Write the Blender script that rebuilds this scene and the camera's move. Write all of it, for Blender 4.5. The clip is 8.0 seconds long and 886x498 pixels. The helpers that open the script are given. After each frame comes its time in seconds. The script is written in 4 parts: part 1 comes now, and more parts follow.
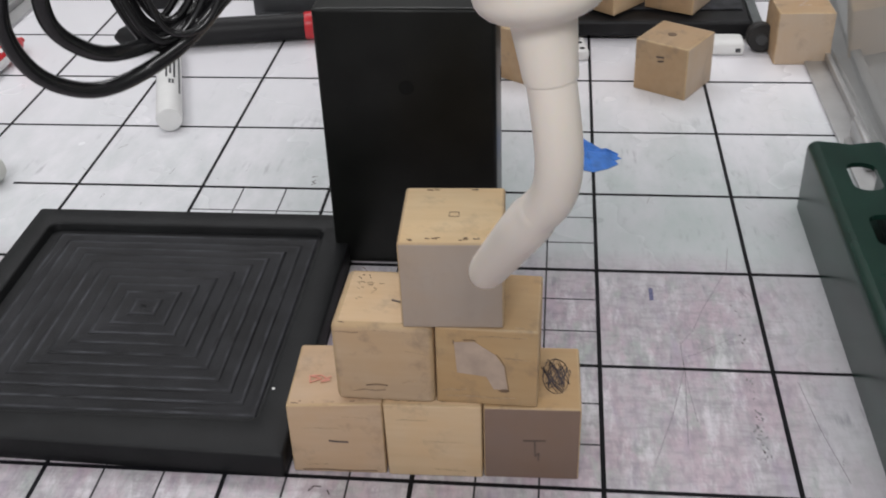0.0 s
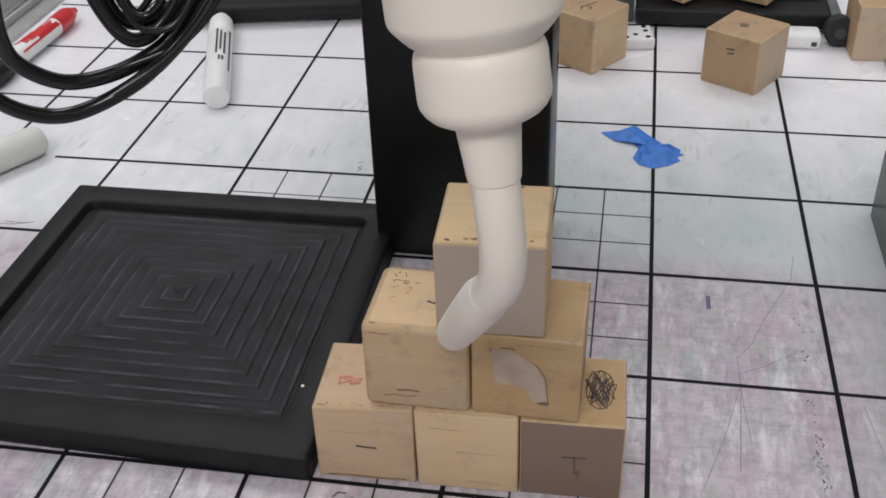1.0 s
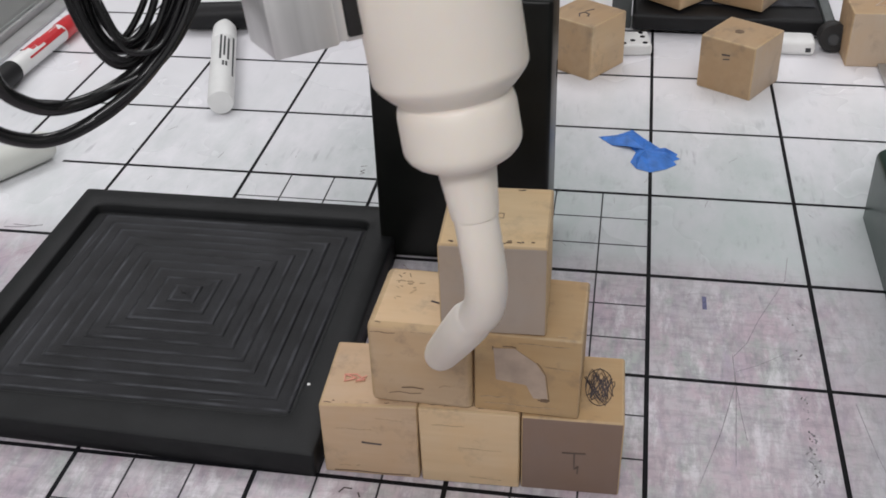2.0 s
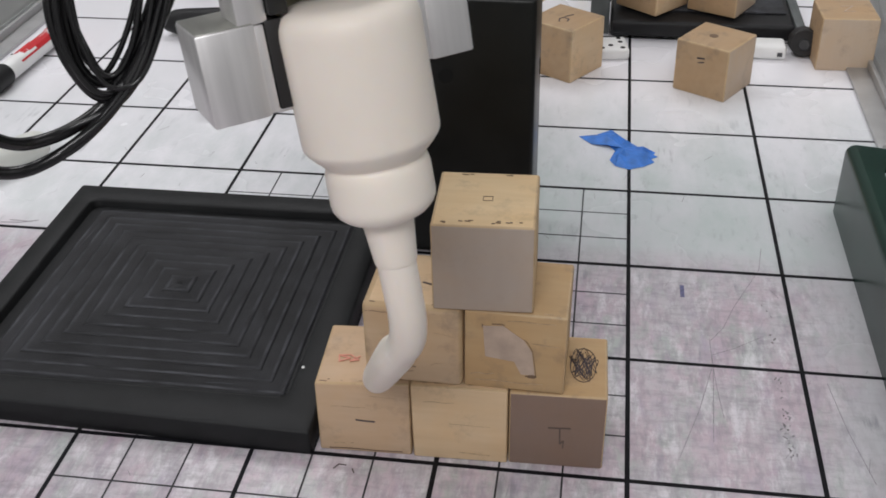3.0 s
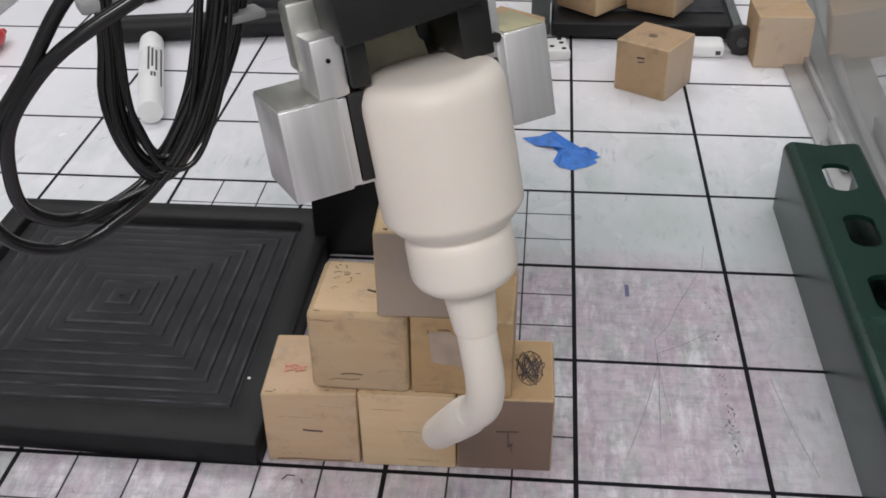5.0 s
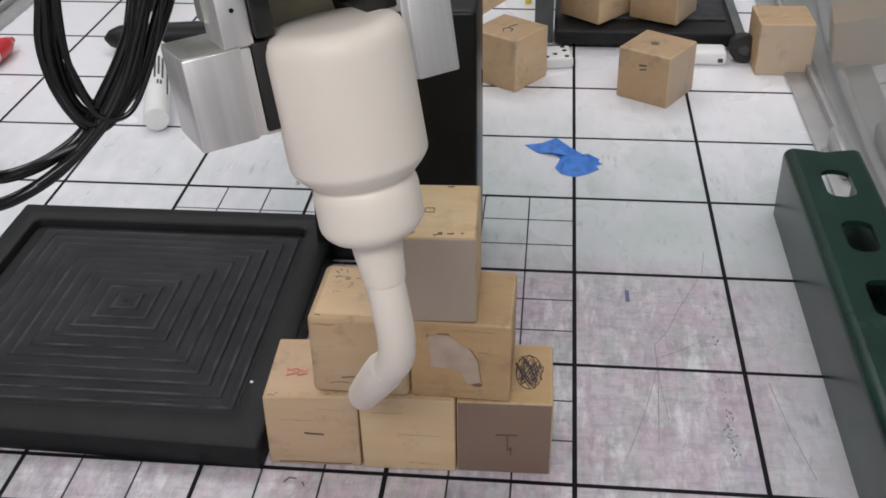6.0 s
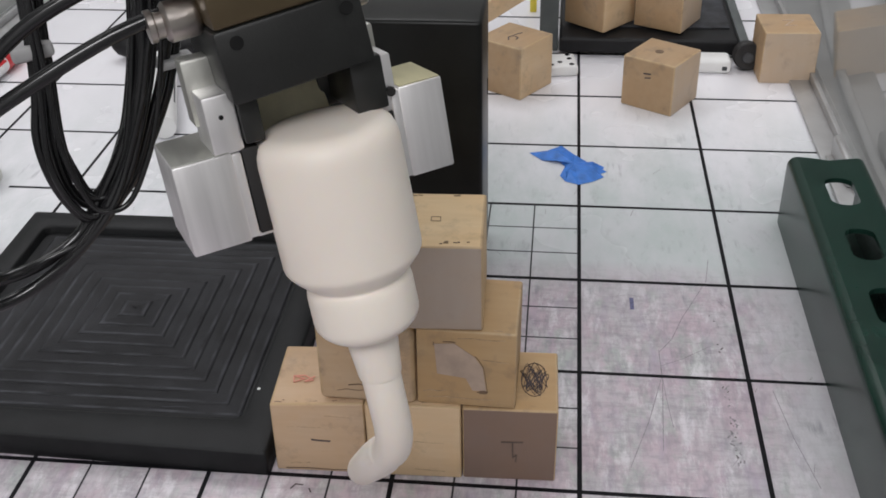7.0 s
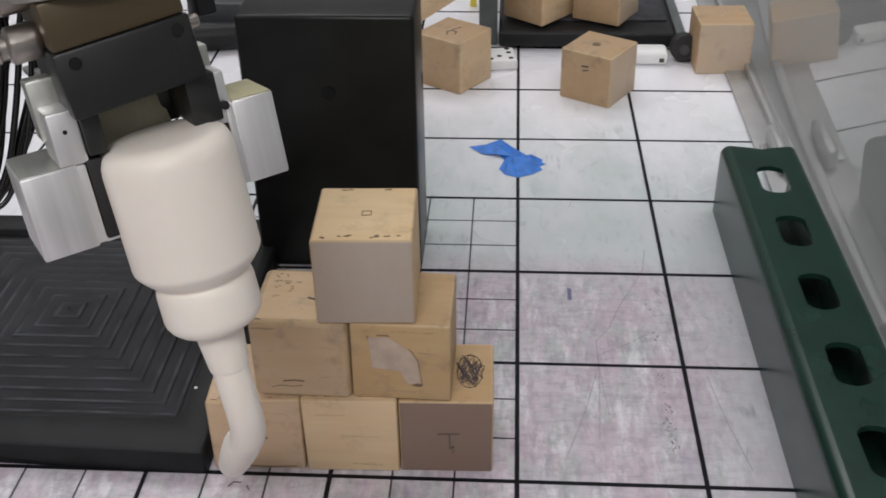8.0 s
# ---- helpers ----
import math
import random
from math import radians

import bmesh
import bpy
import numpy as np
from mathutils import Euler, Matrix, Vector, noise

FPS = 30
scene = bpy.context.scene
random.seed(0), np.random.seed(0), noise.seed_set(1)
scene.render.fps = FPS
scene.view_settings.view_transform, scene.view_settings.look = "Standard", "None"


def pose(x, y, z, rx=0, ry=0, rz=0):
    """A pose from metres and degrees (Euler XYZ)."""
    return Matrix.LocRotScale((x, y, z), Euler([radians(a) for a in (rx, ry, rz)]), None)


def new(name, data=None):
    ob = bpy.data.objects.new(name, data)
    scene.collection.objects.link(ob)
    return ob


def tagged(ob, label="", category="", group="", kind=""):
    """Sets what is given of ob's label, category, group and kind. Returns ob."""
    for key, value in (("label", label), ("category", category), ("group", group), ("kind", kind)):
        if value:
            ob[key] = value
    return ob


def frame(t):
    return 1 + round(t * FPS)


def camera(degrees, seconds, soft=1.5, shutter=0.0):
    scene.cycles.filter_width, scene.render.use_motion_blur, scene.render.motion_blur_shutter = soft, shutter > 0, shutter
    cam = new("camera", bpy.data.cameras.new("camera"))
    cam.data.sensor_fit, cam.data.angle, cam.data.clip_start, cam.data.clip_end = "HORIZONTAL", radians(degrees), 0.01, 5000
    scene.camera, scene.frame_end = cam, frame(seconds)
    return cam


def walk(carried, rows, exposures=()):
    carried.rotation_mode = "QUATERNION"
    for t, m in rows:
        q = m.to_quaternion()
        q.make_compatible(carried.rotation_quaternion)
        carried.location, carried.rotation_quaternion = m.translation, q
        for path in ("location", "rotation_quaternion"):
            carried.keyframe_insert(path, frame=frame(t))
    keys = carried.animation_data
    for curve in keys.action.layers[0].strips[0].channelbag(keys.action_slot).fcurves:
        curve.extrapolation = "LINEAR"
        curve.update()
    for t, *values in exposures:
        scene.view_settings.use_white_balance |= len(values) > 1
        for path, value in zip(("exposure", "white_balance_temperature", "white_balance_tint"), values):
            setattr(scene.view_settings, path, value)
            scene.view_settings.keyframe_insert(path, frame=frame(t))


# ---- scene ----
cam = camera(44.48, 8.0, soft=1.7, shutter=0.3)
CAMERA_ROWS = [
    (0.0, -0.0220, -0.3065, 0.3152, 56.61, 2.01, 5.66),
    (0.2, -0.0244, -0.2953, 0.3145, 56.90, 2.02, 6.81),
    (0.5, -0.0249, -0.2821, 0.3130, 56.88, 1.85, 8.56),
    (0.8, -0.0214, -0.2771, 0.3079, 55.94, 1.86, 9.42),
    (1.0, -0.0186, -0.2802, 0.3054, 55.79, 1.77, 9.61),
    (1.5, -0.0182, -0.2873, 0.3072, 55.84, 1.57, 9.70),
    (1.7, -0.0185, -0.2882, 0.3089, 55.81, 1.64, 9.68),
    (2.8, -0.0206, -0.3080, 0.3132, 56.88, 1.43, 8.58),
    (3.0, -0.0210, -0.3135, 0.3108, 56.88, 1.14, 8.34),
    (3.5, -0.0126, -0.3146, 0.3161, 57.46, 1.59, 5.27),
    (4.0, -0.0140, -0.3126, 0.3126, 56.72, 1.68, 4.68),
    (4.2, -0.0177, -0.3100, 0.3126, 56.75, 1.56, 4.94),
    (5.3, -0.0187, -0.3118, 0.3118, 56.94, 0.75, 5.42),
    (5.5, -0.0176, -0.3123, 0.3113, 57.06, 0.81, 5.54),
    (6.0, -0.0149, -0.3154, 0.3137, 57.27, 1.10, 5.76),
    (6.3, -0.0143, -0.3171, 0.3147, 57.53, 1.25, 5.94),
    (6.5, -0.0138, -0.3174, 0.3173, 57.62, 1.19, 5.89),
    (7.0, -0.0152, -0.3178, 0.3166, 57.56, 1.19, 5.98),
    (7.2, -0.0165, -0.3183, 0.3178, 57.54, 1.25, 5.95),
    (7.5, -0.0139, -0.3191, 0.3163, 57.63, 1.08, 5.40),
    (7.8, -0.0102, -0.3182, 0.3156, 57.39, 0.96, 4.39),
    (8.0, -0.0057, -0.3189, 0.3162, 57.33, 0.94, 3.42),
]
walk(cam, [(t, pose(x, y, z, rx, ry, rz)) for t, x, y, z, rx, ry, rz in CAMERA_ROWS])

# the gripper's path: seconds, metres, degrees, and the probe's own turn in the jaws
TOOL_ROWS = [
    (0.0, -0.0269, -0.0848, 0.2390, -7.91, -8.09, 1.18, -0.29),
    (0.2, -0.0282, -0.0779, 0.2322, -8.57, -7.65, 0.08, -0.44),
    (0.5, -0.0261, -0.0705, 0.2109, -6.78, -10.14, 1.12, 2.86),
    (0.8, -0.0309, -0.0652, 0.2015, -6.40, -9.96, 0.99, 2.05),
    (1.0, -0.0487, -0.0709, 0.2068, -7.93, -7.13, 0.22, -0.53),
    (1.5, -0.0474, -0.0774, 0.2009, -8.28, -8.92, 5.11, -1.78),
    (1.7, -0.0484, -0.0617, 0.1987, -8.34, -9.15, 3.95, -0.18),
    (2.8, -0.0829, -0.0627, 0.1671, -8.32, -8.42, 4.16, -2.01),
    (3.0, -0.0780, -0.0622, 0.1659, -7.79, -8.74, 4.01, -1.03),
    (3.5, -0.0331, -0.0644, 0.1672, -6.68, -9.50, -0.05, 0.87),
    (4.0, -0.0165, -0.0682, 0.1676, -6.51, -9.63, -1.56, 3.47),
    (4.2, -0.0285, -0.0745, 0.1673, -6.89, -9.60, 0.27, 1.01),
    (5.3, -0.0417, -0.0704, 0.1524, -7.42, -9.77, 0.81, 1.27),
    (5.5, -0.0466, -0.0725, 0.1577, -6.82, -9.72, 0.58, 1.51),
    (6.0, -0.0635, -0.0642, 0.1660, -7.50, -8.57, 3.11, -0.79),
    (6.3, -0.0634, -0.0623, 0.1499, -7.41, -8.79, 2.28, -0.40),
    (6.5, -0.0630, -0.0640, 0.1353, -7.69, -9.29, 2.85, 0.36),
    (7.0, -0.0653, -0.0813, 0.1491, -7.17, -9.41, 1.97, 0.64),
    (7.2, -0.0820, -0.0811, 0.1430, -7.67, -8.67, 3.78, -2.29),
    (7.5, -0.0996, -0.0791, 0.1346, -8.20, -8.50, 4.77, -1.12),
    (7.8, -0.0993, -0.0627, 0.1344, -8.86, -8.09, 5.79, -3.14),
    (8.0, -0.0929, -0.0630, 0.1343, -8.63, -8.81, 5.18, -1.43),
]

# ---- light: a laboratory room with fluorescent ceiling panels ----
world = bpy.data.worlds.new("world")
scene.world = world
world.use_nodes = True
world.node_tree.nodes["Background"].inputs["Color"].default_value = (0.9, 0.95, 1.0, 1)
world.node_tree.nodes["Background"].inputs["Strength"].default_value = 0.05
scene.view_settings.exposure = 0.0


def panel_lamp(x, y, power, sx=1.2, sy=0.6):
    data = bpy.data.lights.new("panel_lamp", "AREA")
    data.shape, data.size, data.size_y, data.energy = "RECTANGLE", sx, sy, power
    data.color = (0.975, 0.965, 0.985)
    ob = new("panel_lamp", data)
    ob.matrix_world = pose(x, y, 1.74)
    return ob


panel_lamp(-0.3, 1.35, 12.5)
panel_lamp(-1.1, 0.4, 8, 0.6, 1.2)
panel_lamp(1.0, 0.4, 3.2, 0.6, 1.2)
panel_lamp(-0.1, -1.6, 33)

G = 0.0762   # three inches between the heavy lines
B = 0.0381   # inch and a half blocks


# ---- materials ----
def material(name, color, rough=0.5, metal=0.0, grain=None, bump=0.0, bump_scale=800.0, vary=0.12, spec=0.5, coat=0.0):
    m = bpy.data.materials.new(name)
    m.use_nodes = True
    t = m.node_tree
    b = t.nodes["Principled BSDF"]
    b.inputs["Roughness"].default_value = rough
    b.inputs["Metallic"].default_value = metal
    b.inputs["Specular IOR Level"].default_value = spec
    b.inputs["Coat Weight"].default_value = coat
    co = t.nodes.new("ShaderNodeTexCoord")
    mp = t.nodes.new("ShaderNodeMapping")
    mp.inputs["Scale"].default_value = grain or (60, 60, 60)
    t.links.new(co.outputs["Object"], mp.inputs["Vector"])
    n = t.nodes.new("ShaderNodeTexNoise")
    n.inputs["Scale"].default_value, n.inputs["Detail"].default_value = 1.0, 6.0
    t.links.new(mp.outputs["Vector"], n.inputs["Vector"])
    r = t.nodes.new("ShaderNodeValToRGB")
    r.color_ramp.elements[0].position, r.color_ramp.elements[1].position = 0.3, 0.7
    r.color_ramp.elements[0].color = (*[c * (1 - vary) for c in color], 1)
    r.color_ramp.elements[1].color = (*[min(1, c * (1 + vary)) for c in color], 1)
    t.links.new(n.outputs["Fac"], r.inputs["Fac"])
    t.links.new(r.outputs["Color"], b.inputs["Base Color"])
    if bump:
        n2 = t.nodes.new("ShaderNodeTexNoise")
        n2.inputs["Scale"].default_value, n2.inputs["Detail"].default_value = bump_scale, 4.0
        t.links.new(co.outputs["Object"], n2.inputs["Vector"])
        bp = t.nodes.new("ShaderNodeBump")
        bp.inputs["Strength"].default_value, bp.inputs["Distance"].default_value = bump, 0.0005
        t.links.new(n2.outputs["Fac"], bp.inputs["Height"])
        t.links.new(bp.outputs["Normal"], b.inputs["Normal"])
    return m


def mixer(t, a, b, fac, kind="MIX"):
    """Mixes two colours (sockets or tuples) by a socket."""
    n = t.nodes.new("ShaderNodeMix")
    n.data_type, n.blend_type = "RGBA", kind
    t.links.new(fac, n.inputs[0])
    for value, slot in ((a, 6), (b, 7)):
        if isinstance(value, tuple):
            n.inputs[slot].default_value = (*value, 1)
        else:
            t.links.new(value, n.inputs[slot])
    return n.outputs[2]


def ramped(t, socket, lo, hi, a=0.0, b=1.0):
    n = t.nodes.new("ShaderNodeMapRange")
    n.inputs["From Min"].default_value, n.inputs["From Max"].default_value = lo, hi
    n.inputs["To Min"].default_value, n.inputs["To Max"].default_value = a, b
    t.links.new(socket, n.inputs["Value"])
    return n.outputs["Result"]


def times(t, a, b):
    n = t.nodes.new("ShaderNodeMath")
    n.operation = "MULTIPLY"
    for value, slot in ((a, 0), (b, 1)):
        if isinstance(value, (int, float)):
            n.inputs[slot].default_value = value
        else:
            t.links.new(value, n.inputs[slot])
    return n.outputs[0]


def noise_of(t, vector, scale, detail=5.0, stretch=None, rough=0.55, shift=(0, 0, 0)):
    mp = t.nodes.new("ShaderNodeMapping")
    mp.inputs["Scale"].default_value = stretch or (1, 1, 1)
    mp.inputs["Location"].default_value = shift
    t.links.new(vector, mp.inputs["Vector"])
    n = t.nodes.new("ShaderNodeTexNoise")
    n.inputs["Scale"].default_value, n.inputs["Detail"].default_value, n.inputs["Roughness"].default_value = scale, detail, rough
    t.links.new(mp.outputs["Vector"], n.inputs["Vector"])
    return n.outputs["Fac"]


def board_material():
    """White laminate, its base greyer near and right, with the ghosts of wiped-off marker: pink and violet near,
    grey-green further off, and dirt.
    """
    m = bpy.data.materials.new("white_laminate")
    m.use_nodes = True
    t = m.node_tree
    b = t.nodes["Principled BSDF"]
    co = t.nodes.new("ShaderNodeTexCoord").outputs["Object"]
    xyz = t.nodes.new("ShaderNodeSeparateXYZ")
    t.links.new(co, xyz.inputs[0])
    y = xyz.outputs["Y"]
    wob = noise_of(t, co, 9.0, 3.0)
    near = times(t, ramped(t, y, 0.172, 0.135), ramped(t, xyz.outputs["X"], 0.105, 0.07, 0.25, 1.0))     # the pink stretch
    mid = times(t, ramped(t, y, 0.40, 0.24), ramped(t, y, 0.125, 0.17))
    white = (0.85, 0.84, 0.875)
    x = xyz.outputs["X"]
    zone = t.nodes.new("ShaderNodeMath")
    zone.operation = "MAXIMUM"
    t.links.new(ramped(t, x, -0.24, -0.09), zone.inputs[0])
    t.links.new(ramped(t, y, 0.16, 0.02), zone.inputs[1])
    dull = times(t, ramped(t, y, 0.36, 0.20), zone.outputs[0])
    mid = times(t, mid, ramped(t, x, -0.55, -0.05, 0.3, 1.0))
    # the base runs from white, far and left, to grey, near and right
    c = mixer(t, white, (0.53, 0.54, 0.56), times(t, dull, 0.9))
    smear = ramped(t, noise_of(t, co, 26.0, 6.0, (1, 0.45, 1), 0.65), 0.36, 0.62)
    c = mixer(t, c, (0.44, 0.51, 0.49), times(t, times(t, mid, smear), 0.7))
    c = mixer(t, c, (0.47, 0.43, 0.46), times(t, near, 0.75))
    pink = ramped(t, noise_of(t, co, 34.0, 8.0, (1.0, 0.6, 1), 0.72, (3, 1, 0)), 0.44, 0.57)
    c = mixer(t, c, (0.50, 0.39, 0.445), times(t, times(t, near, pink), 0.75))
    green = ramped(t, noise_of(t, co, 55.0, 7.0, (1.2, 0.5, 1), 0.7, (8, 8, 0)), 0.51, 0.62)
    c = mixer(t, c, (0.38, 0.43, 0.40), times(t, times(t, near, green), 0.7))
    violet = ramped(t, noise_of(t, co, 70.0, 7.0, (1.5, 0.4, 1), 0.68, (7, 4, 0)), 0.50, 0.68)
    c = mixer(t, c, (0.38, 0.33, 0.42), times(t, times(t, near, violet), 0.6))
    pale = ramped(t, noise_of(t, co, 60.0, 8.0, (1.6, 0.5, 1), 0.72, (9, 6, 0)), 0.51, 0.62)
    c = mixer(t, c, (0.68, 0.66, 0.69), times(t, times(t, near, pale), 0.75))
    weave = ramped(t, noise_of(t, co, 230.0, 6.0, (1, 0.30, 1), 0.72, (1, 3, 0)), 0.47, 0.63)
    weft = ramped(t, noise_of(t, co, 230.0, 6.0, (0.30, 1, 1), 0.72, (6, 3, 0)), 0.48, 0.63)
    c = mixer(t, c, (0.27, 0.255, 0.275), times(t, times(t, weave, times(t, dull, near)), 0.48))
    c = mixer(t, c, (0.27, 0.255, 0.275), times(t, times(t, weft, times(t, dull, near)), 0.42))
    fine = ramped(t, noise_of(t, co, 160.0, 8.0, (1, 0.35, 1), 0.7, (1, 9, 0)), 0.56, 0.74)
    c = mixer(t, c, (0.26, 0.25, 0.27), times(t, times(t, fine, times(t, ramped(t, y, 0.42, 0.12), zone.outputs[0])), 0.55))
    scuff = ramped(t, noise_of(t, co, 30.0, 2.0, (1, 1, 1), 0.5, (5, 2, 0)), 0.58, 0.70)
    streak = ramped(t, noise_of(t, co, 300.0, 3.0, (1, 0.12, 1), 0.5, (2, 2, 0)), 0.52, 0.64)
    c = mixer(t, c, (0.20, 0.20, 0.23), times(t, times(t, scuff, streak), times(t, ramped(t, y, 0.44, 0.12), 0.6)))
    t.links.new(c, b.inputs["Base Color"])
    t.links.new(ramped(t, wob, 0.3, 0.7, 0.20, 0.32), b.inputs["Roughness"])
    b.inputs["Specular IOR Level"].default_value = 0.4
    return m


def wood_material(name, color, dirt=0.25, axis="X", figure=1.0):
    """Sanded hardwood: fine streaks along one axis, broad warm and cool patches, grey handling dirt."""
    m = bpy.data.materials.new(name)
    m.use_nodes = True
    t = m.node_tree
    b = t.nodes["Principled BSDF"]
    co = t.nodes.new("ShaderNodeTexCoord").outputs["Object"]
    info = t.nodes.new("ShaderNodeObjectInfo")
    off = t.nodes.new("ShaderNodeVectorMath")
    off.operation = "ADD"
    mul = t.nodes.new("ShaderNodeVectorMath")
    mul.operation = "SCALE"
    t.links.new(info.outputs["Random"], mul.inputs["Scale"])
    mul.inputs[0].default_value = (7, 5, 3)
    t.links.new(co, off.inputs[0])
    t.links.new(mul.outputs[0], off.inputs[1])
    v = off.outputs[0]
    long = {"X": (0.12, 1, 1), "Y": (1, 0.12, 1), "Z": (1, 1, 0.12)}[axis]
    streak = ramped(t, noise_of(t, v, 190.0, 4.0, long, 0.55), 0.30, 0.70)
    broad = ramped(t, noise_of(t, v, 55.0, 3.0), 0.35, 0.65)
    light = tuple(min(1, c * (1 + 0.05 * figure)) for c in color)
    dark = tuple(c * (1 - figure * k) for c, k in zip(color, (0.07, 0.10, 0.14)))
    c = mixer(t, dark, light, streak)
    c = mixer(t, c, tuple(c0 * k for c0, k in zip(color, (1.04, 0.93, 0.78))), times(t, broad, 0.5))
    grime = ramped(t, noise_of(t, v, 75.0, 7.0, (1, 1, 1), 0.68, (4, 4, 4)), 0.54, 0.76)
    c = mixer(t, c, (0.16, 0.125, 0.10), times(t, grime, dirt))
    t.links.new(c, b.inputs["Base Color"])
    b.inputs["Roughness"].default_value = 0.62
    bp = t.nodes.new("ShaderNodeBump")
    bp.inputs["Strength"].default_value, bp.inputs["Distance"].default_value = 0.06, 0.0003
    t.links.new(streak, bp.inputs["Height"])
    t.links.new(bp.outputs["Normal"], b.inputs["Normal"])
    return m


M_BOARD = board_material()
M_INK = material("black_line", (0.006, 0.006, 0.008), 0.65, vary=0.3, spec=0.15)
M_INK_THIN = material("thin_black_line", (0.03, 0.03, 0.034), 0.6, vary=0.3, spec=0.25)
M_WOOD = wood_material("pale_hardwood", (0.62, 0.465, 0.275), 0.45)
M_WOOD_ROSE = wood_material("pinkish_hardwood", (0.54, 0.395, 0.27), 0.42)
M_WOOD_OLIVE = wood_material("greyed_hardwood", (0.505, 0.372, 0.245), 0.6)
M_WOOD_LIGHT = wood_material("light_hardwood", (0.625, 0.47, 0.305), 0.45)
M_WOOD_TAN = wood_material("tan_hardwood", (0.47, 0.325, 0.175), 0.5)
M_WOOD_FAR = wood_material("worn_hardwood", (0.415, 0.290, 0.175), 0.62)
M_WOOD_PINK = wood_material("pale_end_grain", (0.50, 0.395, 0.30), 0.3, "Z", 0.4)
M_WOOD_GREY = wood_material("grey_end_grain", (0.42, 0.35, 0.295), 0.15, "Z", 0.25)
M_WOOD_BROWN = wood_material("stained_end_grain", (0.215, 0.150, 0.120), 0.2, "Z", 0.3)
M_WOOD_EDGE = wood_material("handled_wood_edge", (0.50, 0.37, 0.225), 0.75)
M_RESIDUE = material("label_residue", (0.455, 0.35, 0.275), 0.6, vary=0.14, grain=(150, 150, 150))
M_DIRT = material("brown_dirt", (0.17, 0.11, 0.07), 0.7, vary=0.3)
M_UMBER = material("dark_brown_pencil", (0.105, 0.075, 0.062), 0.65, vary=0.3)
M_FAINT = material("faint_brown_wear", (0.425, 0.31, 0.20), 0.7, vary=0.35, grain=(400, 400, 400))
M_PENCIL = material("dark_pencil", (0.075, 0.058, 0.06), 0.6, vary=0.3)
M_RED_PEN = material("faded_red_pen", (0.62, 0.27, 0.20), 0.6, vary=0.2)
M_TRAY = material("black_plastic", (0.0090, 0.0096, 0.0105), 0.50, bump=0.3, bump_scale=2200, vary=0.25, spec=0.3)
M_TRAY_STEP = material("dusty_black_plastic", (0.0150, 0.0154, 0.0178), 0.55, bump=0.4, bump_scale=1800, vary=0.45, grain=(45, 45, 45), spec=0.3)
M_TRAY_WORN = material("scuffed_black_plastic", (0.032, 0.033, 0.038), 0.6, bump=0.4, bump_scale=1500, vary=0.75, grain=(70, 70, 60), spec=0.3)
M_BOX = material("black_painted_metal", (0.0078, 0.0086, 0.0076), 0.34, bump=0.1, vary=0.3, spec=0.3)
M_HOLE = material("dark_hole", (0.002, 0.002, 0.002), 0.9)
M_STRUT = material("dark_green_enamel", (0.0095, 0.031, 0.0225), 0.27, vary=0.18, bump=0.06, bump_scale=500, coat=0.05, spec=0.38)
M_ALU = material("brushed_aluminium", (0.86, 0.845, 0.845), 0.42, 0.82, grain=(260, 260, 12), vary=0.10, bump=0.04, bump_scale=900)
M_ALU_CUT = material("sawn_aluminium", (0.58, 0.58, 0.54), 0.45, 1.0, grain=(200, 40, 60), vary=0.15, bump=0.1, bump_scale=700)
M_ALU_OLIVE = material("yellowish_aluminium", (0.46, 0.43, 0.27), 0.5, 0.5, grain=(200, 40, 60), vary=0.15)
M_TRACK = material("anodised_aluminium", (0.50, 0.50, 0.50), 0.45, 0.8, vary=0.08)
M_PROBE = material("cream_nylon", (0.93, 0.845, 0.755), 0.45, vary=0.03, grain=(25, 25, 25), bump=0.05, bump_scale=400)
M_PROBE.node_tree.nodes["Principled BSDF"].inputs["Subsurface Weight"].default_value = 0.2
M_PROBE.node_tree.nodes["Principled BSDF"].inputs["Subsurface Radius"].default_value = (0.004, 0.003, 0.002)
M_GRIP = material("black_anodised_metal", (0.013, 0.0135, 0.0128), 0.40, vary=0.2, bump=0.1)
M_BRONZE = material("bronze_anodised_metal", (0.085, 0.062, 0.032), 0.42, 0.3, vary=0.1)
M_PAD = material("yellowed_rubber", (0.78, 0.73, 0.52), 0.6, vary=0.15, grain=(120, 120, 120))
M_RUBBER = material("black_rubber", (0.012, 0.011, 0.011), 0.55, vary=0.3)
M_NICKEL = material("nickel_plate", (0.50, 0.455, 0.42), 0.33, 1.0, vary=0.06)
M_HOSE = material("black_polyurethane", (0.011, 0.011, 0.012), 0.19, vary=0.2)
M_TIE = material("grey_nylon", (0.36, 0.36, 0.36), 0.5)
M_BLUE = material("blue_masking_tape", (0.035, 0.17, 0.56), 0.55, vary=0.25, grain=(160, 160, 160), bump=0.3, bump_scale=400)
M_WHITE = material("white_plastic", (0.78, 0.78, 0.77), 0.4, vary=0.04)
M_FROST = material("frosted_plastic", (0.62, 0.63, 0.59), 0.6, vary=0.04)
M_RED = material("red_plastic", (0.55, 0.022, 0.03), 0.35, vary=0.1)
M_BLACK = material("black_hard_plastic", (0.010, 0.010, 0.011), 0.5, vary=0.2, spec=0.3)
M_DARK = material("dark_grey_metal", (0.045, 0.047, 0.050), 0.45, vary=0.2)
M_SLATE = material("grey_green_panel", (0.085, 0.095, 0.095), 0.5, vary=0.15)
M_YELLOW = material("yellow_plastic", (0.75, 0.62, 0.07), 0.45)
